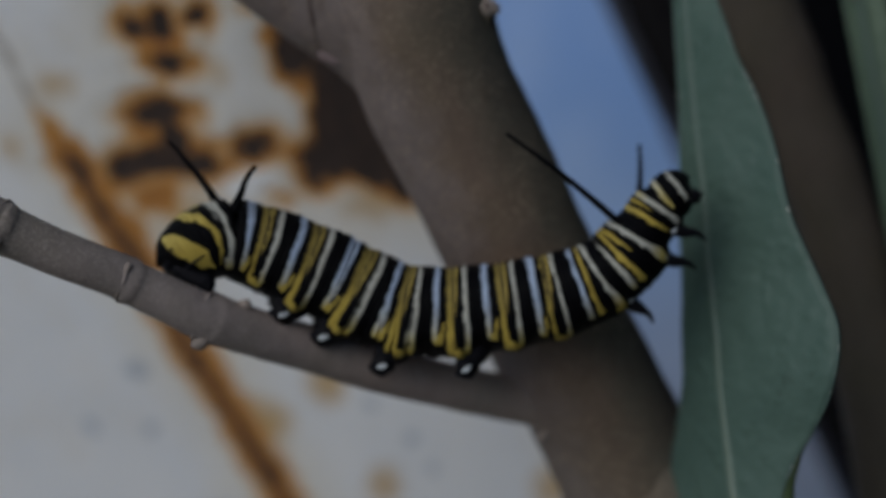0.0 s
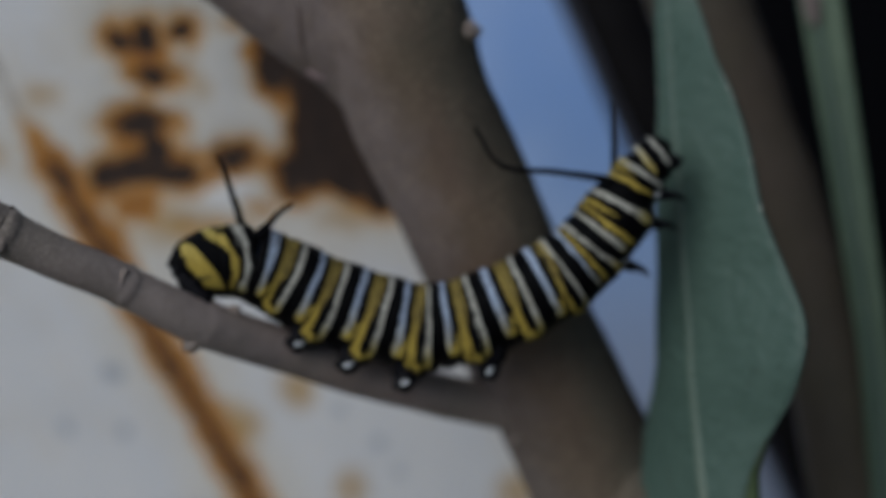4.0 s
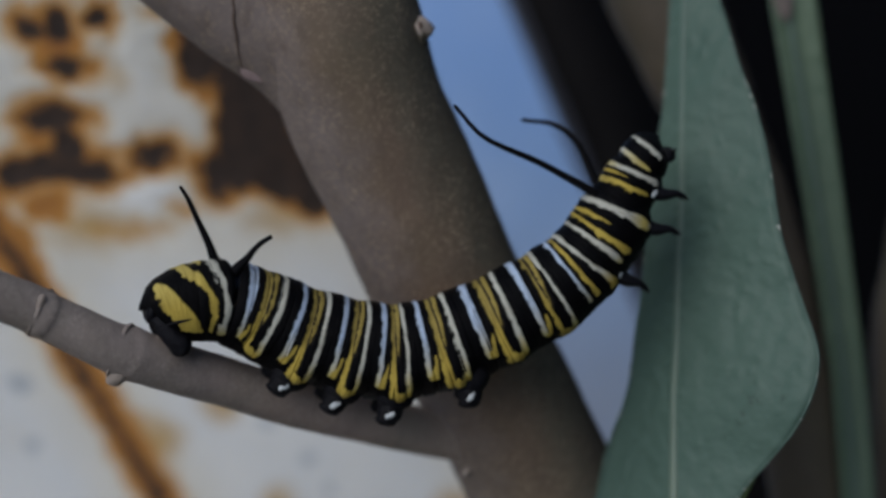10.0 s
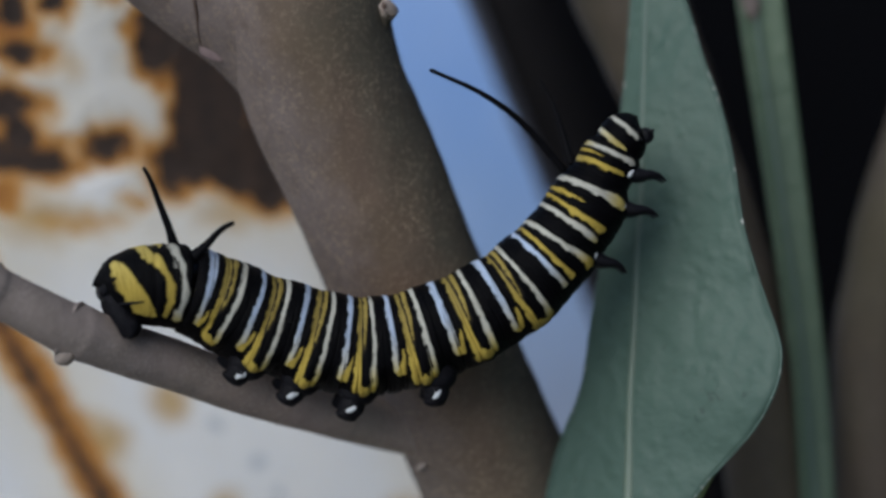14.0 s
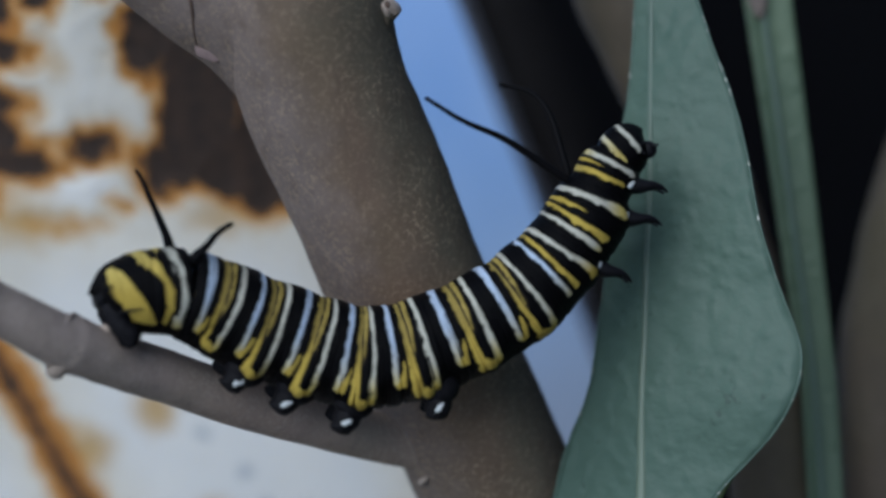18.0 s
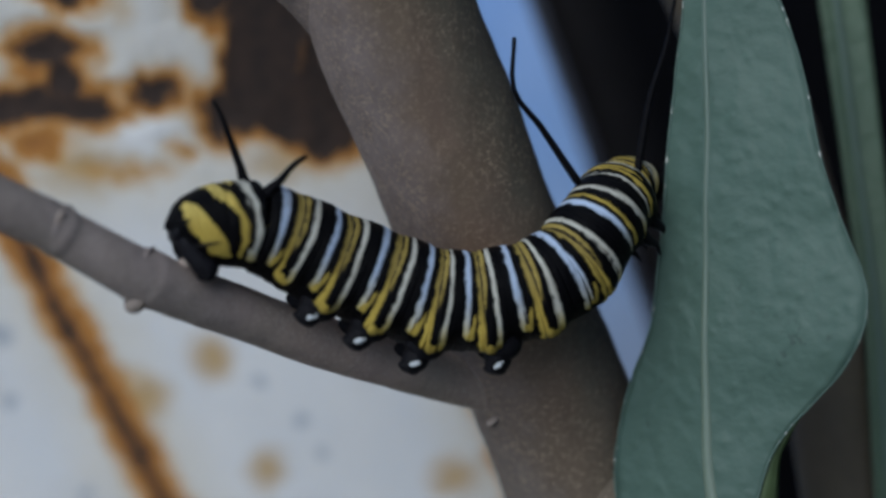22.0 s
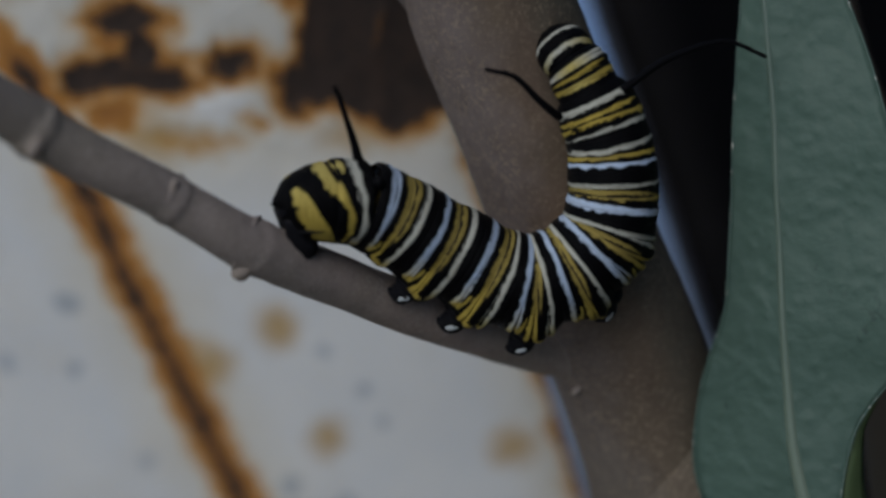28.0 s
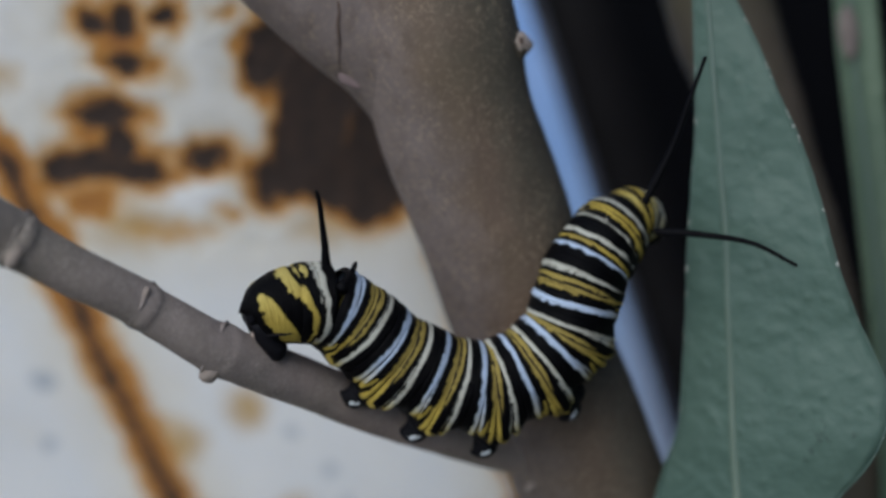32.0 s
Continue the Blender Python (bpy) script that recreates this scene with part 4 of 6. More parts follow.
crawl(3.5, [(-14.3, -5.5, 7.8), (-8.5, -3.5, 8.1), (-2.2, -1.3, 5.2), (5.6, 0.0, 3.1), (13.8, 0.5, 5.9), (18.3, 0.8, 9.2), (21.5, 1.0, 13.9), (23.0, 1.0, 16.2)], 8, 14.5,
      [(19.6, -0.6, 14.0), (15.2, -1.2, 14.6), (10.9, -1.9, 15.1), (9.2, -3.1, 18.1)],
      [(19.7, 1.3, 13.8), (19.9, 2.1, 15.9), (19.9, 3.0, 18.0), (19.9, 3.8, 20.1)])
crawl(6, [(-14.2, -5.5, 7.5), (-9.1, -3.5, 8.1), (-2.7, -1.3, 4.8), (5.1, 0.0, 2.9), (13.6, 0.5, 5.7), (18.4, 0.8, 9.9), (21.9, 1.0, 14.8), (23.5, 1.0, 16.8)], 8, 8,
      [(20.4, -0.5, 14.5), (16.8, -1.5, 15.7), (13.0, -2.5, 17.1), (8.8, -3.0, 18.6)],
      [(20.1, 1.7, 14.7), (19.6, 2.7, 17.0), (18.8, 3.7, 18.6), (17.8, 4.2, 19.6)])
crawl(6.5, [(-13.1, -5.5, 7.5), (-8.0, -3.5, 8.6), (-2.0, -1.3, 5.2), (5.7, 0.0, 3.0), (13.6, 0.5, 5.8), (18.9, 0.8, 10.0), (22.1, 1.0, 14.8), (23.8, 1.0, 16.9)], 8, 8,
      [(21.0, -0.5, 14.7), (17.4, -1.1, 17.0), (13.5, -1.9, 18.8), (9.4, -3.0, 18.8)],
      [(20.5, 1.7, 14.9), (20.1, 2.4, 17.3), (19.7, 3.1, 19.7), (18.4, 4.2, 21.6)])
crawl(7, [(-12.1, -5.5, 7.5), (-6.9, -3.5, 9.1), (-1.3, -1.3, 5.7), (6.2, 0.0, 3.0), (13.7, 0.5, 5.9), (19.3, 0.8, 10.1), (22.3, 1.0, 14.7), (24.0, 1.0, 16.9)], 8, 8,
      [(21.6, -0.5, 14.9), (17.7, -1.5, 15.9), (13.9, -2.5, 17.3), (10.2, -3.0, 19.1)],
      [(20.8, 1.7, 15.1), (20.2, 2.7, 18.3), (19.5, 3.7, 20.8), (18.5, 4.2, 22.5)])
crawl(7.5, [(-11.6, -5.5, 7.0), (-6.7, -3.5, 8.8), (-1.2, -1.3, 5.7), (6.1, 0.0, 3.0), (13.5, 0.5, 5.9), (19.1, 0.8, 10.3), (22.1, 1.0, 14.8), (24.1, 1.0, 16.9)], 8, 8,
      [(20.8, -0.5, 14.4), (17.3, -1.0, 16.0), (13.8, -1.7, 17.4), (10.4, -3.0, 18.6)],
      [(20.5, 1.7, 15.1), (18.1, 2.4, 14.2), (15.9, 3.4, 12.9), (14.4, 4.2, 10.9)])
crawl(8, [(-11.1, -5.5, 6.4), (-6.5, -3.5, 8.6), (-1.1, -1.3, 5.6), (5.9, 0.0, 3.1), (13.3, 0.5, 5.9), (18.9, 0.8, 10.6), (22.0, 1.0, 14.8), (24.2, 1.0, 16.9)], 8, 8,
      [(19.9, -0.5, 13.8), (17.0, -1.5, 16.8), (13.9, -2.5, 19.2), (10.5, -3.0, 20.7)],
      [(20.2, 1.7, 15.1), (19.1, 2.7, 17.8), (17.8, 3.7, 19.8), (16.4, 4.2, 21.0)])
crawl(8.5, [(-11.0, -5.5, 6.4), (-6.2, -3.5, 7.9), (-0.3, -1.3, 5.2), (6.3, 0.0, 3.2), (13.9, 0.5, 5.8), (19.1, 0.8, 10.1), (22.5, 1.0, 14.8), (24.2, 1.0, 16.8)], 8, 8,
      [(20.4, -0.5, 14.0), (18.4, -1.0, 17.6), (16.1, -1.8, 21.0), (13.0, -3.0, 23.5)],
      [(20.8, 1.7, 14.7), (20.6, 2.3, 17.3), (20.5, 2.9, 19.8), (20.1, 4.2, 22.1)])
crawl(9, [(-10.9, -5.5, 6.4), (-5.8, -3.5, 7.2), (0.5, -1.3, 4.8), (6.7, 0.0, 3.3), (14.6, 0.5, 5.8), (19.4, 0.8, 9.5), (23.0, 1.0, 14.7), (24.3, 1.0, 16.6)], 8, 8,
      [(20.9, -0.5, 14.1), (18.6, -1.5, 19.4), (16.7, -2.5, 21.7), (14.2, -3.0, 24.1)],
      [(21.3, 1.7, 14.3), (20.4, 2.7, 17.5), (19.4, 3.7, 20.2), (18.6, 4.2, 22.3)])
crawl(9.5, [(-10.8, -5.5, 6.4), (-5.5, -3.5, 7.1), (0.7, -1.3, 4.6), (7.1, 0.0, 3.3), (15.1, 0.5, 6.0), (19.9, 0.8, 9.6), (23.2, 1.0, 14.8), (24.4, 1.0, 16.9)], 8, 6.5,
      [(21.0, -0.5, 14.0), (18.2, -1.1, 16.9), (15.1, -2.0, 19.3), (11.4, -3.0, 20.4)],
      [(21.2, 1.8, 14.5), (20.4, 2.4, 17.2), (19.2, 3.4, 19.6), (17.0, 4.3, 21.2)])
crawl(10, [(-10.7, -5.5, 6.4), (-5.3, -3.5, 6.9), (0.8, -1.3, 4.4), (7.5, 0.0, 3.3), (15.6, 0.5, 6.2), (20.5, 0.8, 9.7), (23.5, 1.0, 14.8), (24.5, 1.0, 17.2)], 8, 5,
      [(21.0, -0.5, 14.0), (17.1, -1.5, 16.2), (13.1, -2.5, 18.1), (11.0, -3.0, 20.3)],
      [(21.1, 1.9, 14.7), (19.7, 2.9, 17.8), (18.1, 3.9, 19.2), (16.1, 4.4, 19.6)])
crawl(10.5, [(-10.7, -5.5, 6.3), (-5.3, -3.5, 6.8), (0.9, -1.3, 4.3), (7.5, 0.0, 3.1), (15.6, 0.5, 6.1), (20.4, 0.8, 9.6), (23.6, 1.0, 14.8), (24.8, 1.0, 17.1)], 8, 5,
      [(20.7, -0.5, 14.5), (18.3, -1.2, 17.7), (14.9, -2.2, 19.6), (10.9, -3.0, 20.1)],
      [(21.1, 1.9, 15.0), (19.5, 2.7, 14.3), (18.1, 3.5, 13.6), (16.8, 4.4, 12.6)])
crawl(11, [(-10.7, -5.5, 6.3), (-5.3, -3.5, 6.6), (0.9, -1.3, 4.2), (7.5, 0.0, 2.9), (15.7, 0.5, 6.0), (20.4, 0.8, 9.6), (23.8, 1.0, 14.7), (25.0, 1.0, 17.1)], 8, 5,
      [(20.4, -0.5, 15.0), (16.9, -1.5, 17.7), (14.1, -2.5, 19.1), (10.7, -3.0, 19.7)],
      [(21.1, 1.9, 15.2), (20.2, 2.9, 17.3), (18.9, 3.9, 18.8), (17.3, 4.4, 19.7)])
crawl(11.5, [(-10.6, -5.5, 6.3), (-5.3, -3.5, 6.6), (1.0, -1.3, 4.2), (7.7, 0.0, 2.8), (15.8, 0.5, 5.9), (20.4, 0.8, 9.6), (24.0, 1.0, 14.6), (25.1, 1.0, 17.0)], 8, 5,
      [(21.0, -0.5, 14.5), (17.9, -1.1, 17.1), (14.5, -2.0, 19.3), (10.6, -3.0, 20.2)],
      [(22.0, 1.9, 15.1), (20.9, 2.9, 17.4), (19.8, 3.9, 19.2), (18.6, 4.4, 20.5)])
crawl(12, [(-10.6, -5.5, 6.4), (-5.3, -3.5, 6.6), (1.1, -1.3, 4.3), (7.8, 0.0, 2.6), (15.9, 0.5, 5.8), (20.5, 0.8, 9.5), (24.1, 1.0, 14.5), (25.2, 1.0, 16.8)], 8, 5,
      [(21.7, -0.5, 14.0), (18.2, -1.5, 17.5), (15.3, -2.5, 20.3), (13.3, -3.0, 22.7)],
      [(22.9, 1.9, 15.0), (21.7, 2.9, 17.4), (20.7, 3.9, 19.6), (19.9, 4.4, 21.3)])
crawl(12.5, [(-10.6, -5.5, 6.3), (-5.3, -3.5, 6.5), (1.1, -1.3, 4.2), (7.8, 0.0, 2.5), (16.1, 0.5, 5.8), (20.6, 0.8, 9.9), (24.1, 1.0, 15.1), (25.2, 1.0, 17.2)], 8, 2.5,
      [(21.4, -0.4, 14.3), (18.6, -1.0, 17.2), (15.3, -1.8, 19.6), (11.6, -2.9, 21.1)],
      [(22.5, 2.0, 14.9), (21.3, 3.0, 17.0), (20.1, 4.0, 18.8), (18.9, 4.6, 20.1)])
crawl(13, [(-10.6, -5.5, 6.3), (-5.3, -3.5, 6.5), (1.0, -1.3, 4.2), (7.9, 0.0, 2.5), (16.3, 0.5, 5.9), (20.8, 0.8, 10.3), (24.2, 1.0, 15.6), (25.2, 1.0, 17.7)], 8, 0,
      [(21.2, -0.4, 14.6), (16.7, -1.4, 16.5), (13.4, -2.4, 17.7), (11.2, -2.9, 19.6)],
      [(22.2, 2.2, 14.8), (20.9, 3.2, 16.7), (19.5, 4.2, 18.0), (18.0, 4.7, 18.8)])
crawl(13.5, [(-10.6, -5.5, 6.4), (-5.2, -3.5, 6.5), (1.0, -1.3, 4.2), (8.1, 0.0, 2.6), (16.2, 0.5, 5.7), (21.1, 0.8, 10.2), (24.3, 1.0, 15.4), (25.3, 1.0, 17.7)], 8, 0,
      [(21.2, -0.4, 14.7), (18.4, -1.1, 17.2), (14.9, -2.0, 18.5), (11.3, -2.9, 19.2)],
      [(22.0, 2.2, 15.2), (21.0, 3.2, 17.3), (20.1, 4.2, 18.9), (18.9, 4.7, 20.0)])
crawl(14, [(-10.6, -5.5, 6.5), (-5.0, -3.5, 6.5), (1.0, -1.3, 4.1), (8.2, 0.0, 2.7), (16.2, 0.5, 5.5), (21.4, 0.8, 10.1), (24.4, 1.0, 15.3), (25.4, 1.0, 17.7)], 8, 0,
      [(21.2, -0.4, 14.8), (18.1, -1.4, 18.1), (15.3, -2.4, 20.0), (11.9, -2.9, 21.5)],
      [(21.8, 2.2, 15.6), (21.2, 3.2, 17.9), (20.6, 4.2, 19.8), (19.9, 4.7, 21.2)])
crawl(14.5, [(-10.6, -5.5, 6.5), (-5.0, -3.5, 6.5), (1.0, -1.3, 4.2), (8.2, 0.0, 2.8), (16.2, 0.5, 5.6), (21.1, 0.8, 10.2), (24.1, 1.0, 15.5), (25.2, 1.0, 17.7)], 8, 0,
      [(21.0, -0.4, 14.7), (18.9, -1.3, 17.7), (16.2, -2.1, 20.2), (13.1, -2.9, 22.3)],
      [(21.6, 2.2, 15.3), (21.1, 2.8, 18.5), (20.4, 3.5, 21.5), (18.7, 4.7, 23.9)])
crawl(15, [(-10.6, -5.5, 6.5), (-5.0, -3.5, 6.5), (1.0, -1.3, 4.3), (8.2, 0.0, 2.9), (16.2, 0.5, 5.7), (20.9, 0.8, 10.3), (23.8, 1.0, 15.7), (25.0, 1.0, 17.7)], 8, 0,
      [(20.9, -0.4, 14.6), (17.7, -1.4, 17.9), (14.6, -2.4, 19.4), (11.1, -2.9, 20.3)],
      [(21.5, 2.2, 15.0), (20.3, 3.2, 19.5), (19.2, 4.2, 21.6), (17.3, 4.7, 22.3)])
crawl(17.5, [(-10.4, -5.5, 6.6), (-4.9, -3.5, 6.8), (0.9, -1.3, 4.5), (7.9, 0.0, 2.7), (15.9, 0.5, 5.6), (20.9, 0.8, 10.0), (23.6, 1.0, 15.0), (24.8, 1.0, 17.2)], 8, 0,
      [(20.7, -0.4, 14.5), (17.7, -1.1, 16.5), (14.2, -2.0, 17.6), (11.1, -2.9, 19.5)],
      [(21.0, 2.2, 15.0), (19.9, 3.2, 18.9), (18.6, 4.2, 20.8), (16.7, 4.7, 21.4)])
crawl(15.5, [(-10.6, -5.5, 6.5), (-5.0, -3.5, 6.5), (1.0, -1.3, 4.3), (8.2, 0.0, 2.9), (16.2, 0.5, 5.7), (20.9, 0.8, 10.3), (23.8, 1.0, 15.6), (25.0, 1.0, 17.7)], 8, 0,
      [(20.9, -0.4, 14.6), (18.1, -1.1, 17.3), (14.9, -2.1, 19.5), (11.2, -2.9, 20.6)],
      [(21.5, 2.2, 15.0), (20.5, 2.9, 17.7), (18.9, 3.8, 20.0), (16.3, 4.7, 20.9)])
crawl(18, [(-10.4, -5.5, 6.6), (-4.9, -3.5, 6.8), (0.9, -1.3, 4.5), (7.9, 0.0, 2.7), (15.9, 0.5, 5.6), (20.9, 0.8, 10.0), (23.6, 1.0, 14.9), (24.8, 1.0, 17.2)], 8, 0,
      [(20.7, -0.4, 14.5), (16.7, -1.4, 17.0), (13.6, -2.4, 18.3), (11.2, -2.9, 19.7)],
      [(21.0, 2.2, 15.0), (19.9, 3.2, 18.9), (18.6, 4.2, 20.7), (16.6, 4.7, 21.3)])
crawl(18.5, [(-10.4, -5.5, 6.3), (-5.1, -3.5, 6.7), (0.9, -1.3, 4.3), (7.8, 0.0, 2.6), (15.9, 0.5, 5.5), (20.9, 0.8, 9.9), (23.4, 1.0, 14.8), (24.5, 1.0, 16.9)], 8, 0,
      [(20.5, -0.4, 14.5), (17.2, -1.0, 16.6), (13.6, -1.7, 18.0), (10.5, -2.9, 19.9)],
      [(20.8, 2.2, 15.0), (19.2, 2.8, 17.1), (17.3, 3.7, 18.9), (14.8, 4.7, 19.5)])
crawl(19, [(-10.3, -5.5, 6.1), (-5.2, -3.5, 6.6), (0.8, -1.3, 4.1), (7.8, 0.0, 2.5), (15.9, 0.5, 5.5), (20.8, 0.8, 9.9), (23.2, 1.0, 14.6), (24.2, 1.0, 16.7)], 8, 0,
      [(20.3, -0.4, 14.5), (17.0, -1.4, 17.0), (13.9, -2.4, 18.6), (10.9, -2.9, 19.9)],
      [(20.7, 2.2, 15.0), (19.9, 3.2, 18.4), (18.6, 4.2, 20.0), (16.4, 4.7, 20.7)])
crawl(19.5, [(-10.4, -5.5, 6.2), (-5.1, -3.5, 6.5), (0.8, -1.3, 4.2), (7.8, 0.0, 2.5), (15.8, 0.5, 5.2), (20.7, 0.8, 9.5), (23.0, 1.0, 14.1), (24.0, 1.0, 16.1)], 8, 0,
      [(19.8, -0.4, 13.8), (16.9, -0.9, 16.1), (13.7, -1.6, 17.8), (10.8, -2.9, 19.6)],
      [(20.3, 2.2, 14.0), (19.3, 2.8, 17.0), (17.3, 3.7, 19.1), (14.5, 4.7, 19.7)])
crawl(20, [(-10.5, -5.5, 6.3), (-4.9, -3.5, 6.5), (0.8, -1.3, 4.2), (7.8, 0.0, 2.5), (15.65, 0.5, 4.8), (20.58, 0.8, 9.18), (22.88, 1.0, 13.62), (23.82, 1.0, 15.5)], 8, 0,
      [(19.4, -0.4, 13.1), (15.8, -1.4, 15.5), (12.7, -2.4, 17.4), (10.9, -2.9, 19.8)],
      [(19.9, 2.2, 13.1), (18.3, 3.2, 18.0), (16.5, 4.2, 19.2), (13.6, 4.7, 19.5)])
crawl(20.5, [(-10.7, -5.5, 6.3), (-5.0, -3.5, 6.6), (0.8, -1.3, 4.2), (7.8, 0.0, 2.5), (15.7, 0.5, 4.4), (20.2, 0.8, 8.9), (22.4, 1.0, 12.8), (23.3, 1.0, 14.7)], 8, 2.5,
      [(18.8, -0.4, 12.4), (15.3, -1.1, 14.0), (12.0, -2.1, 15.8), (11.2, -2.9, 19.5)],
      [(19.4, 2.0, 12.6), (17.2, 2.7, 14.5), (14.7, 3.7, 14.7), (12.2, 4.6, 13.5)])
crawl(21, [(-10.8, -5.5, 6.4), (-5.1, -3.5, 6.7), (0.8, -1.3, 4.3), (7.9, 0.0, 2.4), (15.8, 0.5, 4.0), (19.8, 0.8, 8.7), (22.0, 1.0, 12.0), (22.7, 1.0, 13.8)], 8, 5,
      [(18.3, -0.5, 11.7), (14.2, -1.5, 13.2), (12.1, -2.5, 14.7), (12.0, -3.0, 19.4)],
      [(18.9, 1.9, 12.2), (18.6, 2.9, 15.2), (18.8, 3.9, 17.6), (18.9, 4.4, 19.6)])
crawl(21.5, [(-10.7, -5.5, 6.5), (-5.2, -3.5, 6.8), (0.9, -1.3, 4.4), (7.9, 0.0, 2.3), (15.2, 0.5, 3.9), (19.1, 1.8, 8.1), (21.1, 3.5, 10.9), (22.2, 4.5, 12.2)], 9, 12.5,
      [(17.5, 1.2, 11.0), (14.1, 0.4, 12.7), (12.4, -0.7, 15.6), (13.7, -1.3, 19.2)],
      [(19.9, 3.2, 11.4), (20.2, 4.2, 15.7), (21.0, 5.2, 18.9), (21.4, 5.7, 21.5)])
crawl(22, [(-10.5, -5.5, 6.6), (-5.2, -3.5, 7.0), (0.9, -1.3, 4.6), (7.9, 0.0, 2.3), (14.7, 0.5, 3.7), (18.3, 2.8, 7.6), (20.2, 6.0, 9.9), (21.7, 8.0, 10.5)], 10, 20,
      [(16.6, 2.8, 10.3), (14.1, 1.8, 13.8), (12.1, 0.8, 16.4), (12.0, 0.3, 19.8)],
      [(20.9, 4.5, 10.7), (21.9, 5.5, 16.1), (23.2, 6.5, 20.2), (23.8, 7.0, 23.4)])
crawl(22.5, [(-10.7, -5.5, 6.4), (-5.2, -3.5, 6.9), (0.9, -1.3, 4.5), (7.8, 0.0, 2.3), (14.3, 0.8, 3.5), (18.0, 3.3, 6.0), (19.9, 6.5, 8.0), (21.2, 8.5, 8.8)], 11, 27.5,
      [(16.8, 3.2, 9.2), (14.7, 2.2, 12.7), (13.2, 1.2, 15.2), (13.3, 0.7, 17.8)],
      [(21.1, 4.6, 9.0), (22.1, 5.2, 12.7), (23.0, 6.0, 16.4), (22.0, 7.1, 19.9)])
crawl(23, [(-10.8, -5.5, 6.3), (-5.3, -3.5, 6.8), (0.8, -1.3, 4.5), (7.8, 0.0, 2.3), (14.0, 1.0, 3.3), (17.7, 3.8, 4.5), (19.6, 7.0, 6.1), (20.7, 9.0, 7.0)], 12, 35,
      [(16.9, 3.6, 8.0), (15.3, 2.6, 11.5), (14.4, 1.6, 14.1), (14.7, 1.1, 15.8)],
      [(21.3, 4.7, 7.2), (22.5, 5.7, 12.5), (23.0, 6.7, 17.3), (22.0, 7.2, 19.6)])
crawl(24, [(-10.8, -5.5, 6.7), (-5.1, -3.5, 7.2), (0.9, -1.3, 4.6), (7.9, 0.0, 2.2), (13.9, 1.0, 3.1), (18.0, 3.8, 4.5), (20.1, 7.0, 6.1), (21.1, 9.0, 7.1)], 15, 40,
      [(17.4, 3.5, 7.7), (15.9, 2.5, 12.4), (15.2, 1.5, 15.8), (15.5, 1.0, 18.9)],
      [(21.8, 4.5, 7.5), (22.6, 5.5, 11.8), (22.5, 6.5, 15.5), (22.2, 7.0, 17.5)])
crawl(24.5, [(-10.8, -5.5, 6.5), (-5.0, -3.5, 7.1), (1.1, -1.3, 4.7), (8.0, 0.0, 2.2), (14.1, 0.5, 2.3), (17.9, 1.8, 4.7), (18.6, 4.0, 7.5), (18.0, 4.0, 8.9)], 18, 45,
      [(16.3, 1.0, 7.6), (14.5, -0.0, 11.2), (12.8, -1.0, 14.5), (12.0, -1.5, 15.9)],
      [(20.6, 1.7, 6.6), (22.5, 2.7, 10.5), (22.8, 3.7, 13.3), (22.3, 4.2, 15.3)])
crawl(25, [(-10.9, -5.5, 6.6), (-5.2, -3.5, 7.1), (1.0, -1.3, 4.5), (7.9, 0.0, 2.0), (13.8, 0.5, 1.9), (17.5, 0.8, 4.5), (18.0, 2.6, 7.2), (16.9, 3.2, 8.7)], 22, 50,
      [(15.5, -0.6, 7.9), (12.6, -1.6, 11.5), (10.2, -2.6, 13.6), (11.1, -3.1, 15.8)],
      [(20.1, 0.0, 7.2), (22.2, 1.0, 11.5), (22.7, 2.0, 13.9), (21.6, 2.5, 16.3)])
crawl(26, [(-10.8, -5.5, 6.5), (-5.0, -3.5, 7.1), (1.2, -1.3, 4.1), (7.5, 0.0, 1.4), (13.3, 0.0, 0.9), (15.7, -0.7, 4.8), (14.8, -1.0, 8.6), (13.2, -1.0, 10.7)], 28, 60,
      [(13.0, -2.9, 7.5), (10.4, -3.9, 7.2), (8.6, -4.9, 6.2), (9.2, -5.4, 5.1)],
      [(17.8, -2.6, 8.3), (20.2, -1.6, 12.6), (22.1, -0.6, 15.4), (22.6, -0.1, 18.5)])
crawl(26.5, [(-10.7, -5.5, 6.4), (-4.8, -3.5, 7.0), (1.6, -1.3, 4.2), (8.0, 0.0, 1.4), (13.5, 0.0, 1.5), (15.5, -0.7, 6.5), (13.2, -1.0, 10.9), (10.8, -0.9, 12.6)], 30, 65,
      [(12.2, -3.0, 8.8), (10.3, -4.0, 7.3), (9.3, -5.0, 5.4), (9.9, -5.5, 4.3)],
      [(16.2, -2.7, 10.0), (18.1, -1.7, 13.4), (19.8, -0.7, 16.2), (21.6, -0.2, 18.2)])
crawl(28.5, [(-10.6, -5.5, 6.1), (-4.8, -3.5, 6.4), (0.6, -1.3, 3.7), (6.5, 0.0, 1.4), (11.3, 0.0, 5.0), (11.5, -0.7, 11.0), (9.5, -1.0, 16.1), (7.9, -0.8, 18.6)], 34, 75,
      [(7.4, -3.0, 13.4), (6.3, -4.0, 14.7), (4.4, -5.0, 16.8), (2.3, -5.5, 17.5)],
      [(11.9, -2.9, 15.3), (15.3, -1.9, 17.3), (19.7, -0.9, 18.4), (22.9, -0.4, 17.0)])
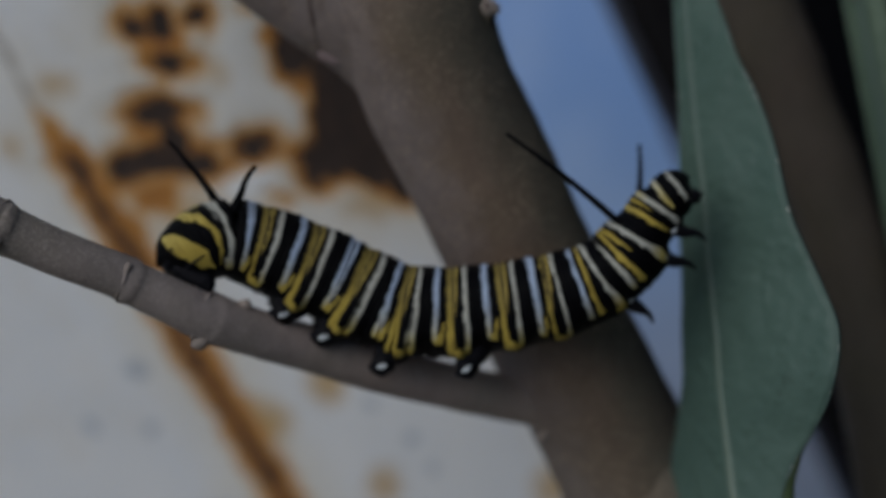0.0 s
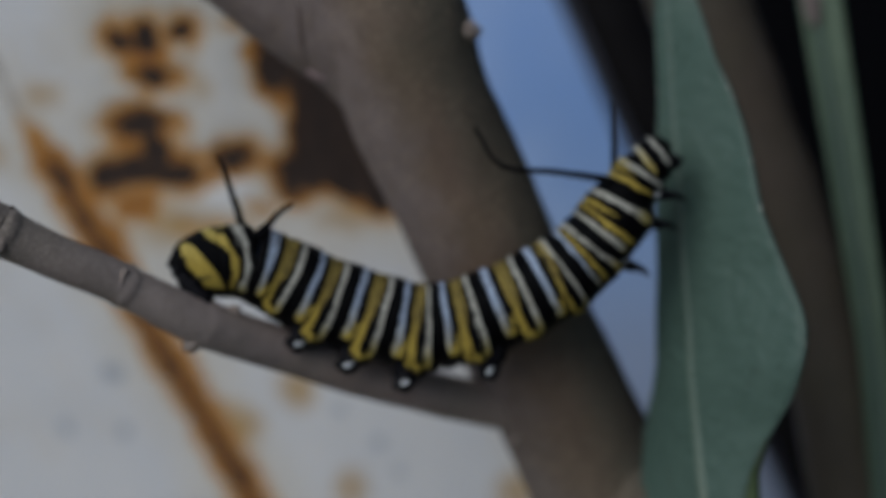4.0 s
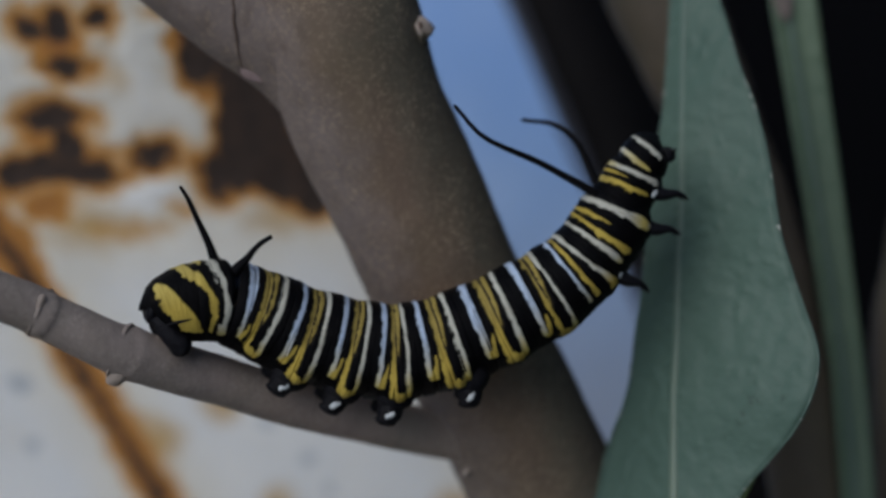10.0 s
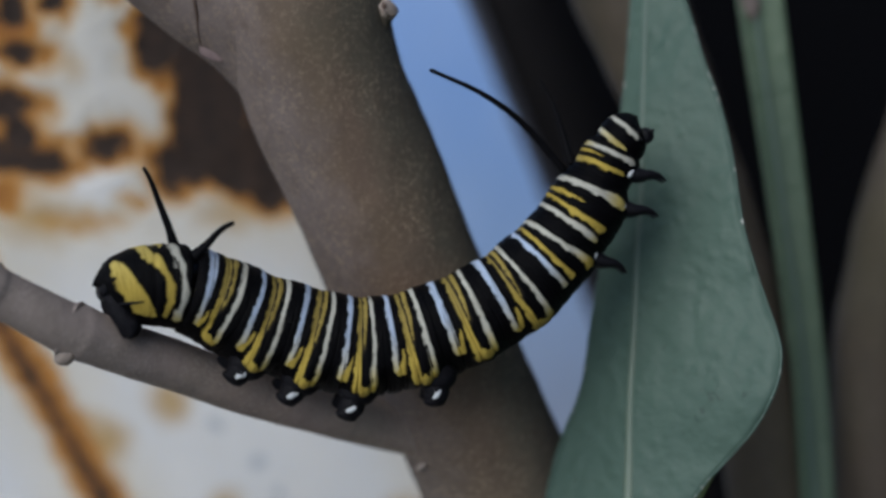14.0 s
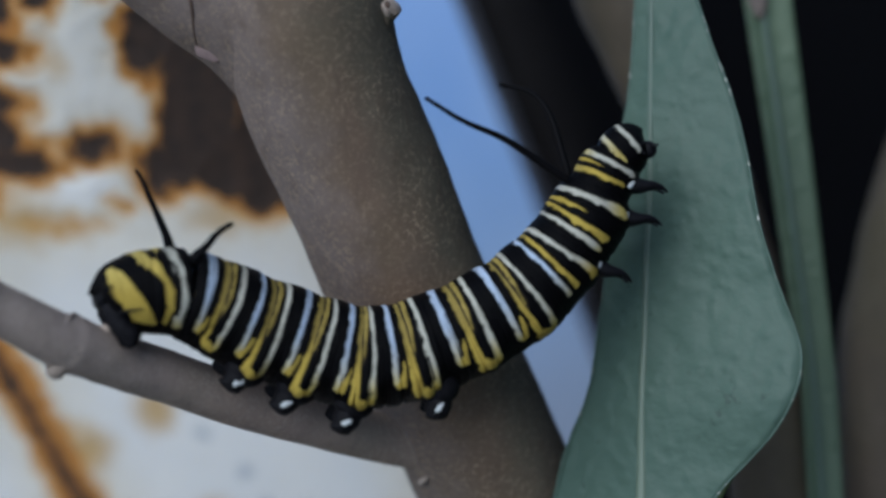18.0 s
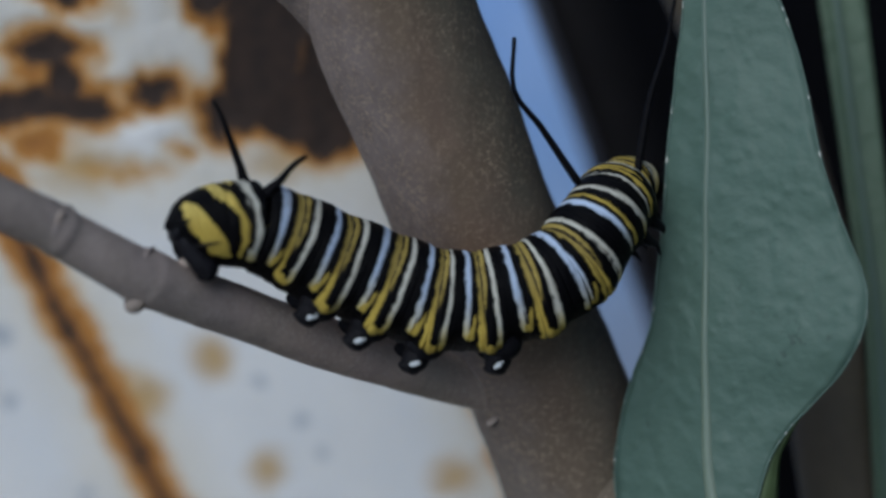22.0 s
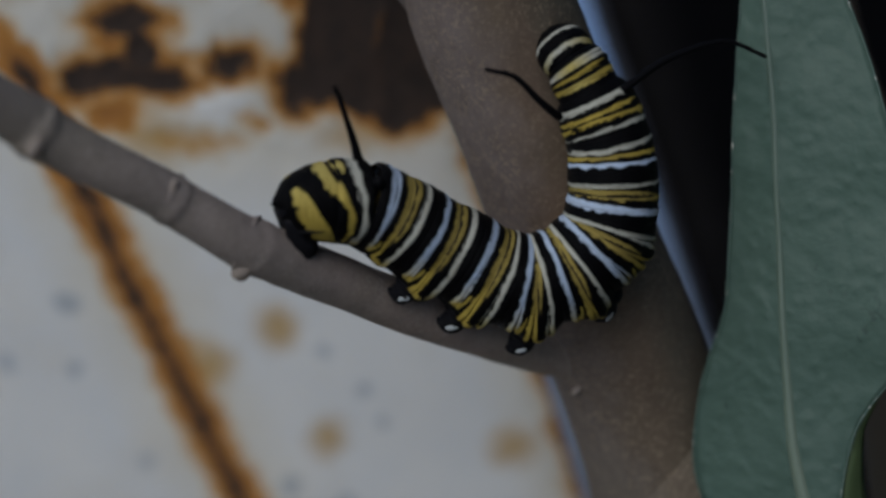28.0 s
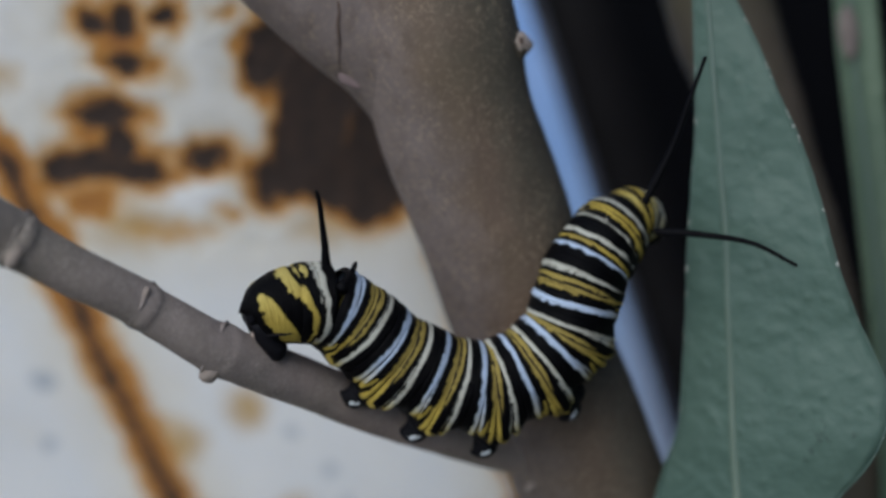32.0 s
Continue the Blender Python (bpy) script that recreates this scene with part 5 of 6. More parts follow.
crawl(29, [(-10.6, -5.5, 6.2), (-5.0, -3.5, 6.9), (0.3, -1.3, 3.3), (6.0, 0.0, 1.0), (11.0, 0.0, 4.2), (10.8, -0.7, 10.8), (8.5, -1.0, 16.5), (6.9, -0.7, 20.0)], 36, 80,
      [(7.4, -3.0, 15.0), (5.2, -4.0, 18.6), (3.8, -5.0, 20.3), (2.9, -5.5, 21.4)],
      [(10.2, -3.0, 16.3), (13.6, -2.0, 18.5), (17.5, -1.0, 20.8), (21.1, -0.5, 20.3)])
crawl(30, [(-10.7, -5.5, 6.1), (-4.8, -3.5, 6.7), (0.8, -1.3, 3.0), (6.2, 0.0, 1.4), (10.8, 0.0, 4.8), (10.1, -0.7, 11.3), (7.9, -1.0, 18.1), (6.6, -0.6, 21.3)], 36, 80,
      [(6.5, -3.0, 16.1), (3.9, -4.0, 18.4), (2.1, -5.0, 19.5), (0.8, -5.5, 19.2)],
      [(10.1, -3.0, 17.0), (13.8, -2.0, 19.8), (16.9, -1.0, 20.7), (19.9, -0.5, 20.2)])
crawl(30.6, [(-10.2, -5.5, 6.4), (-4.3, -3.5, 7.0), (1.4, -1.3, 3.3), (6.8, 0.0, 1.5), (11.6, 0.0, 5.1), (11.5, -0.7, 12.1), (11.3, -1.0, 18.6), (11.7, -0.5, 21.2)], 36, 75,
      [(9.3, -3.0, 17.3), (8.2, -4.0, 21.1), (7.2, -5.0, 24.2), (9.2, -5.5, 25.0)],
      [(13.0, -2.9, 17.1), (17.5, -1.9, 18.3), (21.3, -0.9, 18.6), (24.5, -0.4, 17.0)])
crawl(31, [(-10.7, -5.5, 6.1), (-4.9, -3.5, 6.8), (0.6, -1.3, 3.0), (6.3, 0.0, 1.4), (11.5, 0.0, 5.3), (12.0, -0.7, 12.2), (13.3, -1.0, 18.4), (14.3, -0.5, 20.3)], 36, 70,
      [(11.2, -3.0, 17.4), (9.5, -4.0, 21.7), (8.4, -5.0, 24.3), (9.3, -5.5, 25.1)],
      [(14.8, -2.8, 16.7), (17.9, -1.8, 17.1), (22.1, -0.8, 17.9), (27.0, -0.3, 16.8)])
crawl(31.5, [(-10.7, -5.5, 6.0), (-4.9, -3.5, 6.8), (0.8, -1.3, 2.9), (6.3, 0.0, 1.5), (11.6, 0.5, 4.5), (13.6, -0.2, 10.9), (16.4, 1.0, 16.4), (18.1, 2.0, 17.5)], 34, 60,
      [(14.2, -1.7, 16.7), (15.4, -2.7, 20.6), (17.5, -3.7, 25.0), (20.8, -4.2, 25.8)],
      [(17.5, -1.3, 15.0), (21.1, -2.0, 15.9), (24.2, -2.6, 17.2), (26.5, -3.0, 18.2)])
crawl(32, [(-10.6, -5.5, 6.1), (-4.8, -3.5, 6.8), (0.8, -1.3, 3.1), (6.8, 0.0, 1.4), (11.8, 0.5, 4.5), (13.7, 0.3, 9.9), (16.6, 2.0, 13.7), (18.8, 4.0, 13.8)], 32, 55,
      [(17.7, -0.9, 15.0), (19.4, -1.9, 19.0), (20.3, -2.9, 22.2), (21.2, -3.4, 25.2)],
      [(18.7, -0.4, 12.9), (21.6, -1.6, 12.8), (25.2, -2.6, 12.3), (28.2, -3.2, 10.9)])


def crawl_at(t):
    """The body's stations, rolls and tentacle curves at a time, eased between the known ones."""
    ts = [c[0] for c in CRAWL]
    i = max(0, min(len(ts) - 2, int(np.searchsorted(ts, t, "right")) - 1))
    a, b = CRAWL[i], CRAWL[i + 1]
    k = min(max((t - a[0]) / (b[0] - a[0]), 0), 1)
    if b[0] - a[0] > 1.6:
        k = k * k * (3 - 2 * k)
    return [x + (y - x) * k for x, y in zip(a[1:], b[1:])]


# where the wide black bands of the pattern lie along the body, and where they shift to as it stretches and bends
BLACKS = (2.1, 3.15, 4.2, 5.15, 6.05, 6.95, 7.9, 8.95, 10.05, 11.5, 12.5)
STRETCH = ((0, (2.15, 3.1, 4.1, 5.3, 6.35, 7.2, 8.1, 9.0, 10.1, 11.55, 12.6)), (3, BLACKS), (20, BLACKS),
           (22, (2.12, 3.15, 4.2, 5.15, 6.05, 6.95, 7.95, 9.2, 10.5, 11.6, 12.6)), (26, (2.05, 3.05, 4.15, 5.1, 6.1, 7.1, 8.4, 9.45, 10.5, 11.7, 12.7)),
           (29, (2.07, 3.3, 4.55, 5.7, 6.65, 7.55, 8.75, 9.6, 10.45, 11.57, 12.6)), (32, (2.05, 3.1, 4.35, 5.45, 6.6, 7.65, 8.9, 10.0, 10.9, 11.8, 12.7)))


def stretched(u, t):
    """The station number at which the skin's point u lies at a time."""
    row = [np.interp(t, [r[0] for r in STRETCH], [r[1][k] for r in STRETCH]) for k in range(len(BLACKS))]
    return float(np.interp(u, (0, *BLACKS, 13.2), (0, *row, 13.2)))


def body_curve(stations):
    """Position by segment number u, through the stations."""
    fine = spline(np.column_stack([stations, STATION_U]), 281)
    us = fine[:, 3]

    def at(u):
        return np.array([np.interp(u, us, fine[:, k]) for k in range(3)])
    return at


def axes_pose(p, t, up):
    """A pose at p (millimetres) whose x runs along t and whose z leans to up."""
    x = Vector(t).normalized()
    z = Vector(up)
    z = (z - x * z.dot(x)).normalized()
    y = z.cross(x)
    m = Matrix((x, y, z)).transposed().to_4x4()
    m.translation = mm(p)
    return m


def ring_pose(at, u, roll):
    p = at(u)
    t = Vector(at(min(u + 0.45, 13.2)) - at(max(u - 0.45, 0))).normalized()
    away = Vector((0, 1, 0))
    n0 = t.cross(away)
    if n0.length < 0.35:
        n0 = n0 + Vector((0, 0, 0.35))
    n0.normalize()
    n0 = (n0 - t * n0.dot(t)).normalized()
    toward = t.cross(n0)
    a = radians(roll)
    return axes_pose(p, t, n0 * math.cos(a) + toward * math.sin(a))


RADIUS_U = (0.0, 0.35, 0.8, 1.3, 2.0, 3.0, 4.0, 5.0, 6.0, 7.0, 8.0, 9.0, 9.9, 10.1, 10.6, 11.1, 11.40, 11.58, 11.8, 12.1, 12.4, 12.55, 12.8)
RADIUS = (1.3, 2.0, 2.6, 2.85, 2.95, 3.05, 3.12, 3.18, 3.18, 3.15, 3.12, 3.08, 2.92, 2.82, 2.95, 2.8, 2.5, 2.15, 2.2, 2.25, 2.0, 1.75, 1.7)
PITCH_U = (0, 1, 2, 3, 5, 7, 8, 9, 10, 11, 12, 13)
PITCH = (2.9, 2.9, 3.1, 3.3, 3.6, 4.0, 4.1, 3.6, 3.3, 2.8, 2.5, 2.3)


def hump(x, c, w):
    return math.exp(-((x - c) / w) ** 2)


def body_radius(u, v):
    """The body's radius at u along it and v from back to belly: folds across the back, lobes along the flank."""
    r = float(np.interp(u, RADIUS_U, RADIUS))
    k = int(np.clip(np.searchsorted(BLACKS, u, "right") - 1, 0, len(BLACKS) - 2))
    s = (u - BLACKS[k]) / (BLACKS[k + 1] - BLACKS[k])
    if not 0 <= s <= 1:
        return r
    mid = float(np.interp(u, (2.1, 3.0, 9.0, 10.0), (0.4, 1, 1, 0.5)))
    r *= 1 + mid * (0.020 * hump(s, 0.02, 0.22) + 0.020 * hump(s, 0.98, 0.22) - 0.030 * hump(s, 0.50, 0.15) * hump(v, 0.15, 0.40) - 0.012 * hump(s, 0.34, 0.04))
    feet = float(np.interp(u, (2.6, 3.3, 7.0, 8.2, 9.5), (0, 1, 1, 0.6, 0)))
    r *= 1 + feet * (0.25 * hump(s, 0.60, 0.24) * hump(v, 0.74, 0.13) + 0.06 * hump(s, 0.24, 0.12) * hump(v, 0.66, 0.10) - 0.07 * hump(s, 0.02, 0.16) * hump(v, 0.80, 0.12) - 0.07 * hump(s, 0.98, 0.14) * hump(v, 0.80, 0.12))
    legs = float(np.interp(u, (8.6, 9.3, 12.2, 12.5), (0, 1, 1, 0)))
    return r * (1 + legs * 0.10 * hump(s, 0.72, 0.22) * hump(v, 0.72, 0.14))


def body_ring(name, u, half, skin_material, u0, u1, parent, label="", around=60):
    """One rigid ring of the body, tucked under its neighbours; u0 to u1 is one period of the pattern."""
    bm = bmesh.new()
    uv, along = bm.loops.layers.uv.new("band"), bm.loops.layers.uv.new("along")
    pitch = float(np.interp(u, PITCH_U, PITCH))
    belly = float(np.interp(u, (1.5, 2.4, 3, 4, 5.5, 7, 9, 10), (-0.02, 0.06, 0.13, 0.17, 0.19, 0.14, 0.03, -0.03)))
    rows = []
    for s in (-1.0, -0.88, -0.74, -0.6, -0.42, -0.22, 0.0, 0.22, 0.42, 0.6, 0.74, 0.88, 1.0):
        du = s * half
        edge = max(0.0, abs(s) - 0.50) / 0.50
        row = []
        for k in range(around + 1):
            a = 2 * math.pi * k / around
            c, sn = math.cos(a), math.sin(a)
            v = (1 - abs(1 - 2 * k / around)) * float(np.interp(u + du, (7.0, 9.0), (1.0, 0.88)))
            rr = body_radius(u + du, v) * (1 - 0.010 * s * s - 0.09 * edge ** 2) * (1 + belly * max(0, -c) ** 1.5)
            rr *= 1 + 0.016 * noise.noise(Vector((u * 2.2 + du * 2.2, c * 2, sn * 2))) + 0.010 * noise.noise(Vector((u * 9 + du * 9, c * 3, sn * 3)))
            row.append((bm.verts.new(mm((du * pitch, rr * sn, rr * c))) if k < around else row[0][0], min(max((u + du - u0) / (u1 - u0), 0.001), 0.999), v, u + du))
        rows.append(row)
    for a, b in zip(rows, rows[1:]):
        for k in range(around):
            quad = (a[k], b[k], b[k + 1], a[k + 1])
            f = bm.faces.new([q[0] for q in quad])
            for loop, q in zip(f.loops, quad):
                loop[uv].uv, loop[along].uv = (q[1], q[2]), (q[3], q[2])
    return part(name, bm, skin_material, parent, label)


def build_tail(parent):
    """The rounded rear end with its claspers: a rigid cap from the tip to the ninth segment."""
    bm = bmesh.new()
    uv, along = bm.loops.layers.uv.new("band"), bm.loops.layers.uv.new("along")
    rows, around = [], 60
    for u in (0.0, 0.04, 0.12, 0.25, 0.4, 0.6, 0.8, 1.0, 1.15, 1.35):
        r = float(np.interp(u, RADIUS_U, RADIUS)) * (1 if u < 1.2 else 0.93)
        r *= math.sqrt(min(1.0, 0.02 + u / 0.30)) if u < 0.30 else 1
        row = []
        for k in range(around + 1):
            a = 2 * math.pi * k / around
            c, s = math.cos(a), math.sin(a)
            row.append((bm.verts.new(mm(((u - 0.7) * 2.9 - 0.5 * c * max(0, 0.8 - u), r * s * 0.95, r * c))) if k < around else row[0][0], min(max(u / BLACKS[0], 0.002), 0.998), 1 - abs(1 - 2 * k / around), u))
        rows.append(row)
    for a, b in zip(rows, rows[1:]):
        for k in range(around):
            quad = (a[k], b[k], b[k + 1], a[k + 1])
            f = bm.faces.new([q[0] for q in quad])
            for loop, q in zip(f.loops, quad):
                loop[uv].uv, loop[along].uv = (q[1], q[2]), (q[3], q[2])
    bm.faces.new([q[0] for q in rows[0][:-1]])
    tail = part("tail_segment", bm, TAIL, parent, "yellow and black banded rear end")
    for side in (-1, 1):
        rows = [(-1.2, 0.7 * side, -0.4, 0.6), (-0.95, 0.95 * side, -1.3, 0.72), (-0.5, 1.1 * side, -2.1, 0.70), (-0.2, 1.2 * side, -2.6, 0.76), (0.0, 1.25 * side, -3.05, 0.66), (0.1, 1.25 * side, -3.3, 0.3)]
        part("anal_proleg", tube(rows, 18, 18, wob=0.25, scale=1200), MATT_BLACK, tail, "black wrinkled clasper")
    bm = bmesh.new()
    ball(bm, (-1.60, 0, 0.15), (0.50, 1.1, 1.05), Euler((0, radians(14), 0)).to_matrix().to_4x4(), 20, 12)
    for v in bm.verts:
        v.co += v.co.normalized() * 0.00012 * noise.noise(v.co * 1500)
    part("anal_plate", bm, SHINY_BLACK, tail, "black rear plate")
    for side in (-1, 1):
        bm = bmesh.new()
        ball(bm, (-0.22, 2.12 * side, -0.85), (0.95, 0.13, 0.11), Euler((0, radians(-5), radians(20 * side))).to_matrix().to_4x4(), 12, 8)
        part("dark_mark", bm, MATT_BLACK, tail, "short black dash on the yellow flank")
    return tail


def proleg(parent, u, side):
    r = float(np.interp(u, RADIUS_U, RADIUS)) + 0.25
    low = r + float(np.interp(u, PROLEGS, (0.1, 0.4, 0.65, 0.4)))
    bm = bmesh.new()
    turn = Euler((radians(20 * side), radians(12), 0)).to_matrix().to_4x4()
    ball(bm, (0.75, 1.5 * side, -r + 0.50), (1.5, 1.05, 1.3), turn)
    ball(bm, (0.45, 1.7 * side, -low - 0.10), (0.95, 0.8, 1.05), turn)
    ball(bm, (0.30, 1.8 * side, -low - 0.5), (0.85, 0.72, 0.72), turn)
    ball(bm, (0.15, 1.85 * side, -low - 0.85), (0.82, 0.58, 0.38), turn)
    for v in bm.verts:
        v.co += mm((0.12 * noise.noise(v.co * 1300), 0.12 * noise.noise(v.co * 1300 + V((7, 0, 0))), 0.0))
    part("proleg", bm, MATT_BLACK, parent, "stubby black proleg")
    bm = bmesh.new()
    ball(bm, (0.40, 2.50 * side, -low - 0.28), (0.42, 0.10, 0.22), Euler((radians(14 * side), radians(-36), 0)).to_matrix().to_4x4(), 12, 8)
    for v in bm.verts:
        v.co += mm((0.16 * noise.noise(v.co * 2100), 0.0, 0.14 * noise.noise(v.co * 2100 + V((0, 9, u)))))
    part("white_spot", bm, SPOT, parent, "white spot above the proleg")


def true_leg(parent, u, side):
    r = float(np.interp(u, RADIUS_U, RADIUS))
    y0 = 0.95 * side
    rows = [(0.4, y0, -r + 0.6, 0.62), (0.6, y0 * 1.15, -r - 0.2, 0.46), (0.95, y0 * 1.2, -r - 0.8, 0.30), (1.1, y0 * 1.1, -r - 1.35, 0.18), (1.0, y0 * 0.95, -r - 1.95, 0.07)]
    part("leg", tube(rows, 16, 10), SHINY_BLACK, parent, "glossy black jointed leg")
    bm = bmesh.new()
    ball(bm, (0.35, y0 * 1.62, -r + 0.60), (0.40, 0.16, 0.20), None, 12, 8)
    part("white_spot", bm, SPOT, parent)


HEAD_TURN = Matrix.Rotation(radians(20), 3, "Y")


def build_head(parent):
    bm = bmesh.new()
    uv, along = bm.loops.layers.uv.new("band"), bm.loops.layers.uv.new("along")
    rows, around = [], 40
    for i in range(15):
        f = i / 14
        x = -1.5 + 3.3 * f
        r = 1.86 * math.sqrt(max(0.0, 1 - ((f - 0.42) / 0.585) ** 2)) + 0.02
        row = []
        for k in range(around + 1):
            a = 2 * math.pi * k / around
            c, s = math.cos(a), math.sin(a)
            cleft = 1 - 0.07 * math.exp(-(s / 0.18) ** 2) * max(0, c)
            row.append((bm.verts.new(mm((x - 0.25 * (1 - c) * f, r * s * 1.05 * cleft, r * c * cleft))) if k < around else row[0][0], f + 0.10 * (c - 0.4) * f, 1 - abs(1 - 2 * k / around)))
        rows.append(row)
    for a, b in zip(rows, rows[1:]):
        for k in range(around):
            quad = (a[k], b[k], b[k + 1], a[k + 1])
            f = bm.faces.new([q[0] for q in quad])
            for loop, q in zip(f.loops, quad):
                loop[uv].uv, loop[along].uv = (min(max(q[1], 0.001), 0.999), q[2]), (13 + q[1], q[2])
    bm.faces.new([q[0] for q in rows[-1][:-1]])
    bm.faces.new([q[0] for q in rows[0][:-1]][::-1])
    bmesh.ops.rotate(bm, verts=bm.verts, cent=mm((-0.9, 0, 0)), matrix=HEAD_TURN)
    head = part("head", bm, FACE, parent, "black head with white and yellow arcs")
    for side in (-1, 1):
        bm = bmesh.new()
        ball(bm, (1.05, 0.60 * side, -1.05), (0.60, 0.38, 0.60), Euler((0, radians(25), 0)).to_matrix().to_4x4(), 12, 8)
        bmesh.ops.rotate(bm, verts=bm.verts, cent=mm((-0.9, 0, 0)), matrix=HEAD_TURN)
        part("mandible", bm, SHINY_BLACK, head, "black jaw")
        bm = bmesh.new()
        for k in range(5):
            a = 0.5 + 0.35 * k
            ball(bm, (0.85 + 0.35 * math.cos(a * 2), (1.35 + 0.1 * math.sin(a)) * side, -0.75 + 0.35 * math.sin(a * 2)), (0.13, 0.13, 0.13), None, 8, 6)
        bmesh.ops.rotate(bm, verts=bm.verts, cent=mm((-0.9, 0, 0)), matrix=HEAD_TURN)
        part("eyes", bm, SHINY_BLACK, head)
        bm = tube([(1.35, 0.9 * side, -1.0, 0.16), (1.55, 1.0 * side, -1.15, 0.11), (1.75, 1.02 * side, -1.25, 0.05)], 8, 8)
        bmesh.ops.rotate(bm, verts=bm.verts, cent=mm((-0.9, 0, 0)), matrix=HEAD_TURN)
        part("feeler", bm, SHINY_BLACK, head)
    return head


LONG_ROOT, SHORT_ROOT = Vector((-2.1, 1.0, 2.4)), Vector((-0.9, -0.9, 2.6))


def rear_tentacles(ring):
    """The pair on the eighth segment: a long upright one and a shorter crooked one."""
    pair = []
    for root, label, rows in ((LONG_ROOT, "long black rear tentacle", ((0.1, -0.1, -0.3, 0.46), (-0.05, 0.0, 0.2, 0.36), (-0.4, 0.2, 1.3, 0.28), (-1.1, 0.5, 3.1, 0.21), (-1.6, 0.7, 4.4, 0.17), (-2.1, 0.9, 5.3, 0.12))),
                              (SHORT_ROOT, "short crooked black rear tentacle", ((-0.2, 0.1, -0.4, 0.46), (0.0, 0.0, 0.0, 0.38), (0.48, -0.35, 0.82, 0.28), (0.88, -0.55, 1.62, 0.22), (1.32, -0.7, 2.25, 0.19), (1.88, -0.85, 2.75, 0.15)))):
        ob = part("rear_tentacle", tube(rows, 24, 12, wob=0.12, scale=1500), TENTACLE, ring, label)
        ob.matrix_basis = Matrix.Translation(mm(root))
        pair.append(ob)
    return pair


PIECES = 10
SKINS = (ABDOMEN,) * 7 + (METATHORAX, MESOTHORAX, PROTHORAX)
PROLEGS, LEGS = (3.50, 4.62, 5.55, 6.72), (9.85, 11.05, 11.95)


def build_caterpillar():
    cat = thing("monarch_caterpillar", CAT_BASE, "yellow, black and white banded caterpillar gripping the thin branch", "caterpillar")
    moving = [(build_tail(cat), 0.7)]
    for u in (1.42, 1.74):
        moving.append((body_ring("abdomen_ring", u, 0.27, TAIL, 0, BLACKS[0], cat), u))
    for (a, b), skin_of in zip(zip(BLACKS, BLACKS[1:]), SKINS):
        count = 5 if b - a > 1.3 else 4
        step = (b - a) / count
        for k in range(count):
            u = a + (k + 0.5) * step
            moving.append((body_ring("thorax_ring" if a > 8.9 else "abdomen_ring", u, 0.78 * step, skin_of, a, b, cat), u))
    rear = min(moving[1:], key=lambda m: abs(m[1] - BLACKS[0]))
    horns = rear_tentacles(rear[0])
    for wanted, build in [(u, proleg) for u in PROLEGS] + [(u, true_leg) for u in LEGS]:
        ring, u = min(moving[1:], key=lambda m: abs(m[1] - wanted))
        for side in (-1, 1):
            build(ring, u, side)
    moving.append((build_head(cat), 13.0))
    tentacles = []
    for which in (0, 1):
        row = []
        for k in range(PIECES):
            r0, r1 = 0.30 - 0.17 * k / PIECES, 0.30 - 0.17 * (k + 1) / PIECES
            if k == PIECES - 1:
                bm = tube([(-0.72, 0, 0, r0 * 0.5), (-0.6, 0, 0, r0 * 0.95), (0, 0, 0, (r0 + r1) / 2), (0.6, 0, 0, r1 * 1.1), (0.75, 0, 0, r1 * 0.4)], 12, 10)
            else:
                bm = tube([(-0.74, 0, 0, r0 * 0.45), (-0.6, 0, 0, r0 * 0.95), (0, 0, 0, (r0 + r1) / 2), (0.6, 0, 0, r1 * 0.97), (0.74, 0, 0, r1 * 0.45)], 12, 10)
            row.append(part("front_tentacle" if k == 0 else "tentacle_joint", bm, TENTACLE, cat, "black tentacle behind the head" if k == 0 else ""))
        tentacles.append(row)
    return cat, moving, tentacles, horns


build_ground()
build_sheet()
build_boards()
milkweed, milkweed_foot = build_milkweed()
leaf_blade = build_leaf(milkweed, milkweed_foot)
build_background_plants()
caterpillar, rings, tentacles, horns = build_caterpillar()

# seconds, swing towards the caterpillar, turn about the midrib, tilt (degrees), shift across and up (millimetres)
LEAF_SWAY = ((0, 11.3, -44.1, -9.1, 0.4, -1.6), (1, 14.1, -37.9, -18, 0.4, 0.4), (2, 14.6, -36.5, -17, 0.2, 0.4), (3, 9.3, -47, -6.1, 0.5, 0.3), (6, 8.7, -40.5, -8, 0.8, -0.5), (9, 6.5, -38.9, -10.9, 0, 1.2), (11, 2.5, -36.1, -7.4, -0.6, -0.6), (15, 3.6, -34.8, -8.3, -0.7, 0.5))
LEAF_SWAY += ((20, 2.8, -32.8, -4.6, -0.2, 0.9), (22, 2.4, -34.5, -0.6, -0.3, 1), (24, 4.3, -33.4, 1.4, 0.4, -0.7), (25, 6.6, -28, 2.3, 1.1, -0.7), (26, 5.2, -30.5, 2.3, 0.4, 0.8), (29, 6.3, -30.2, -0.2, 0.6, 0.4), (30, 8, -23.1, -0.2, 1.5, 1.6), (31, 5.9, -26.1, 0, 0.8, -1.1), (32, 5.7, -31.2, 2.3, 1.1, -0.3))
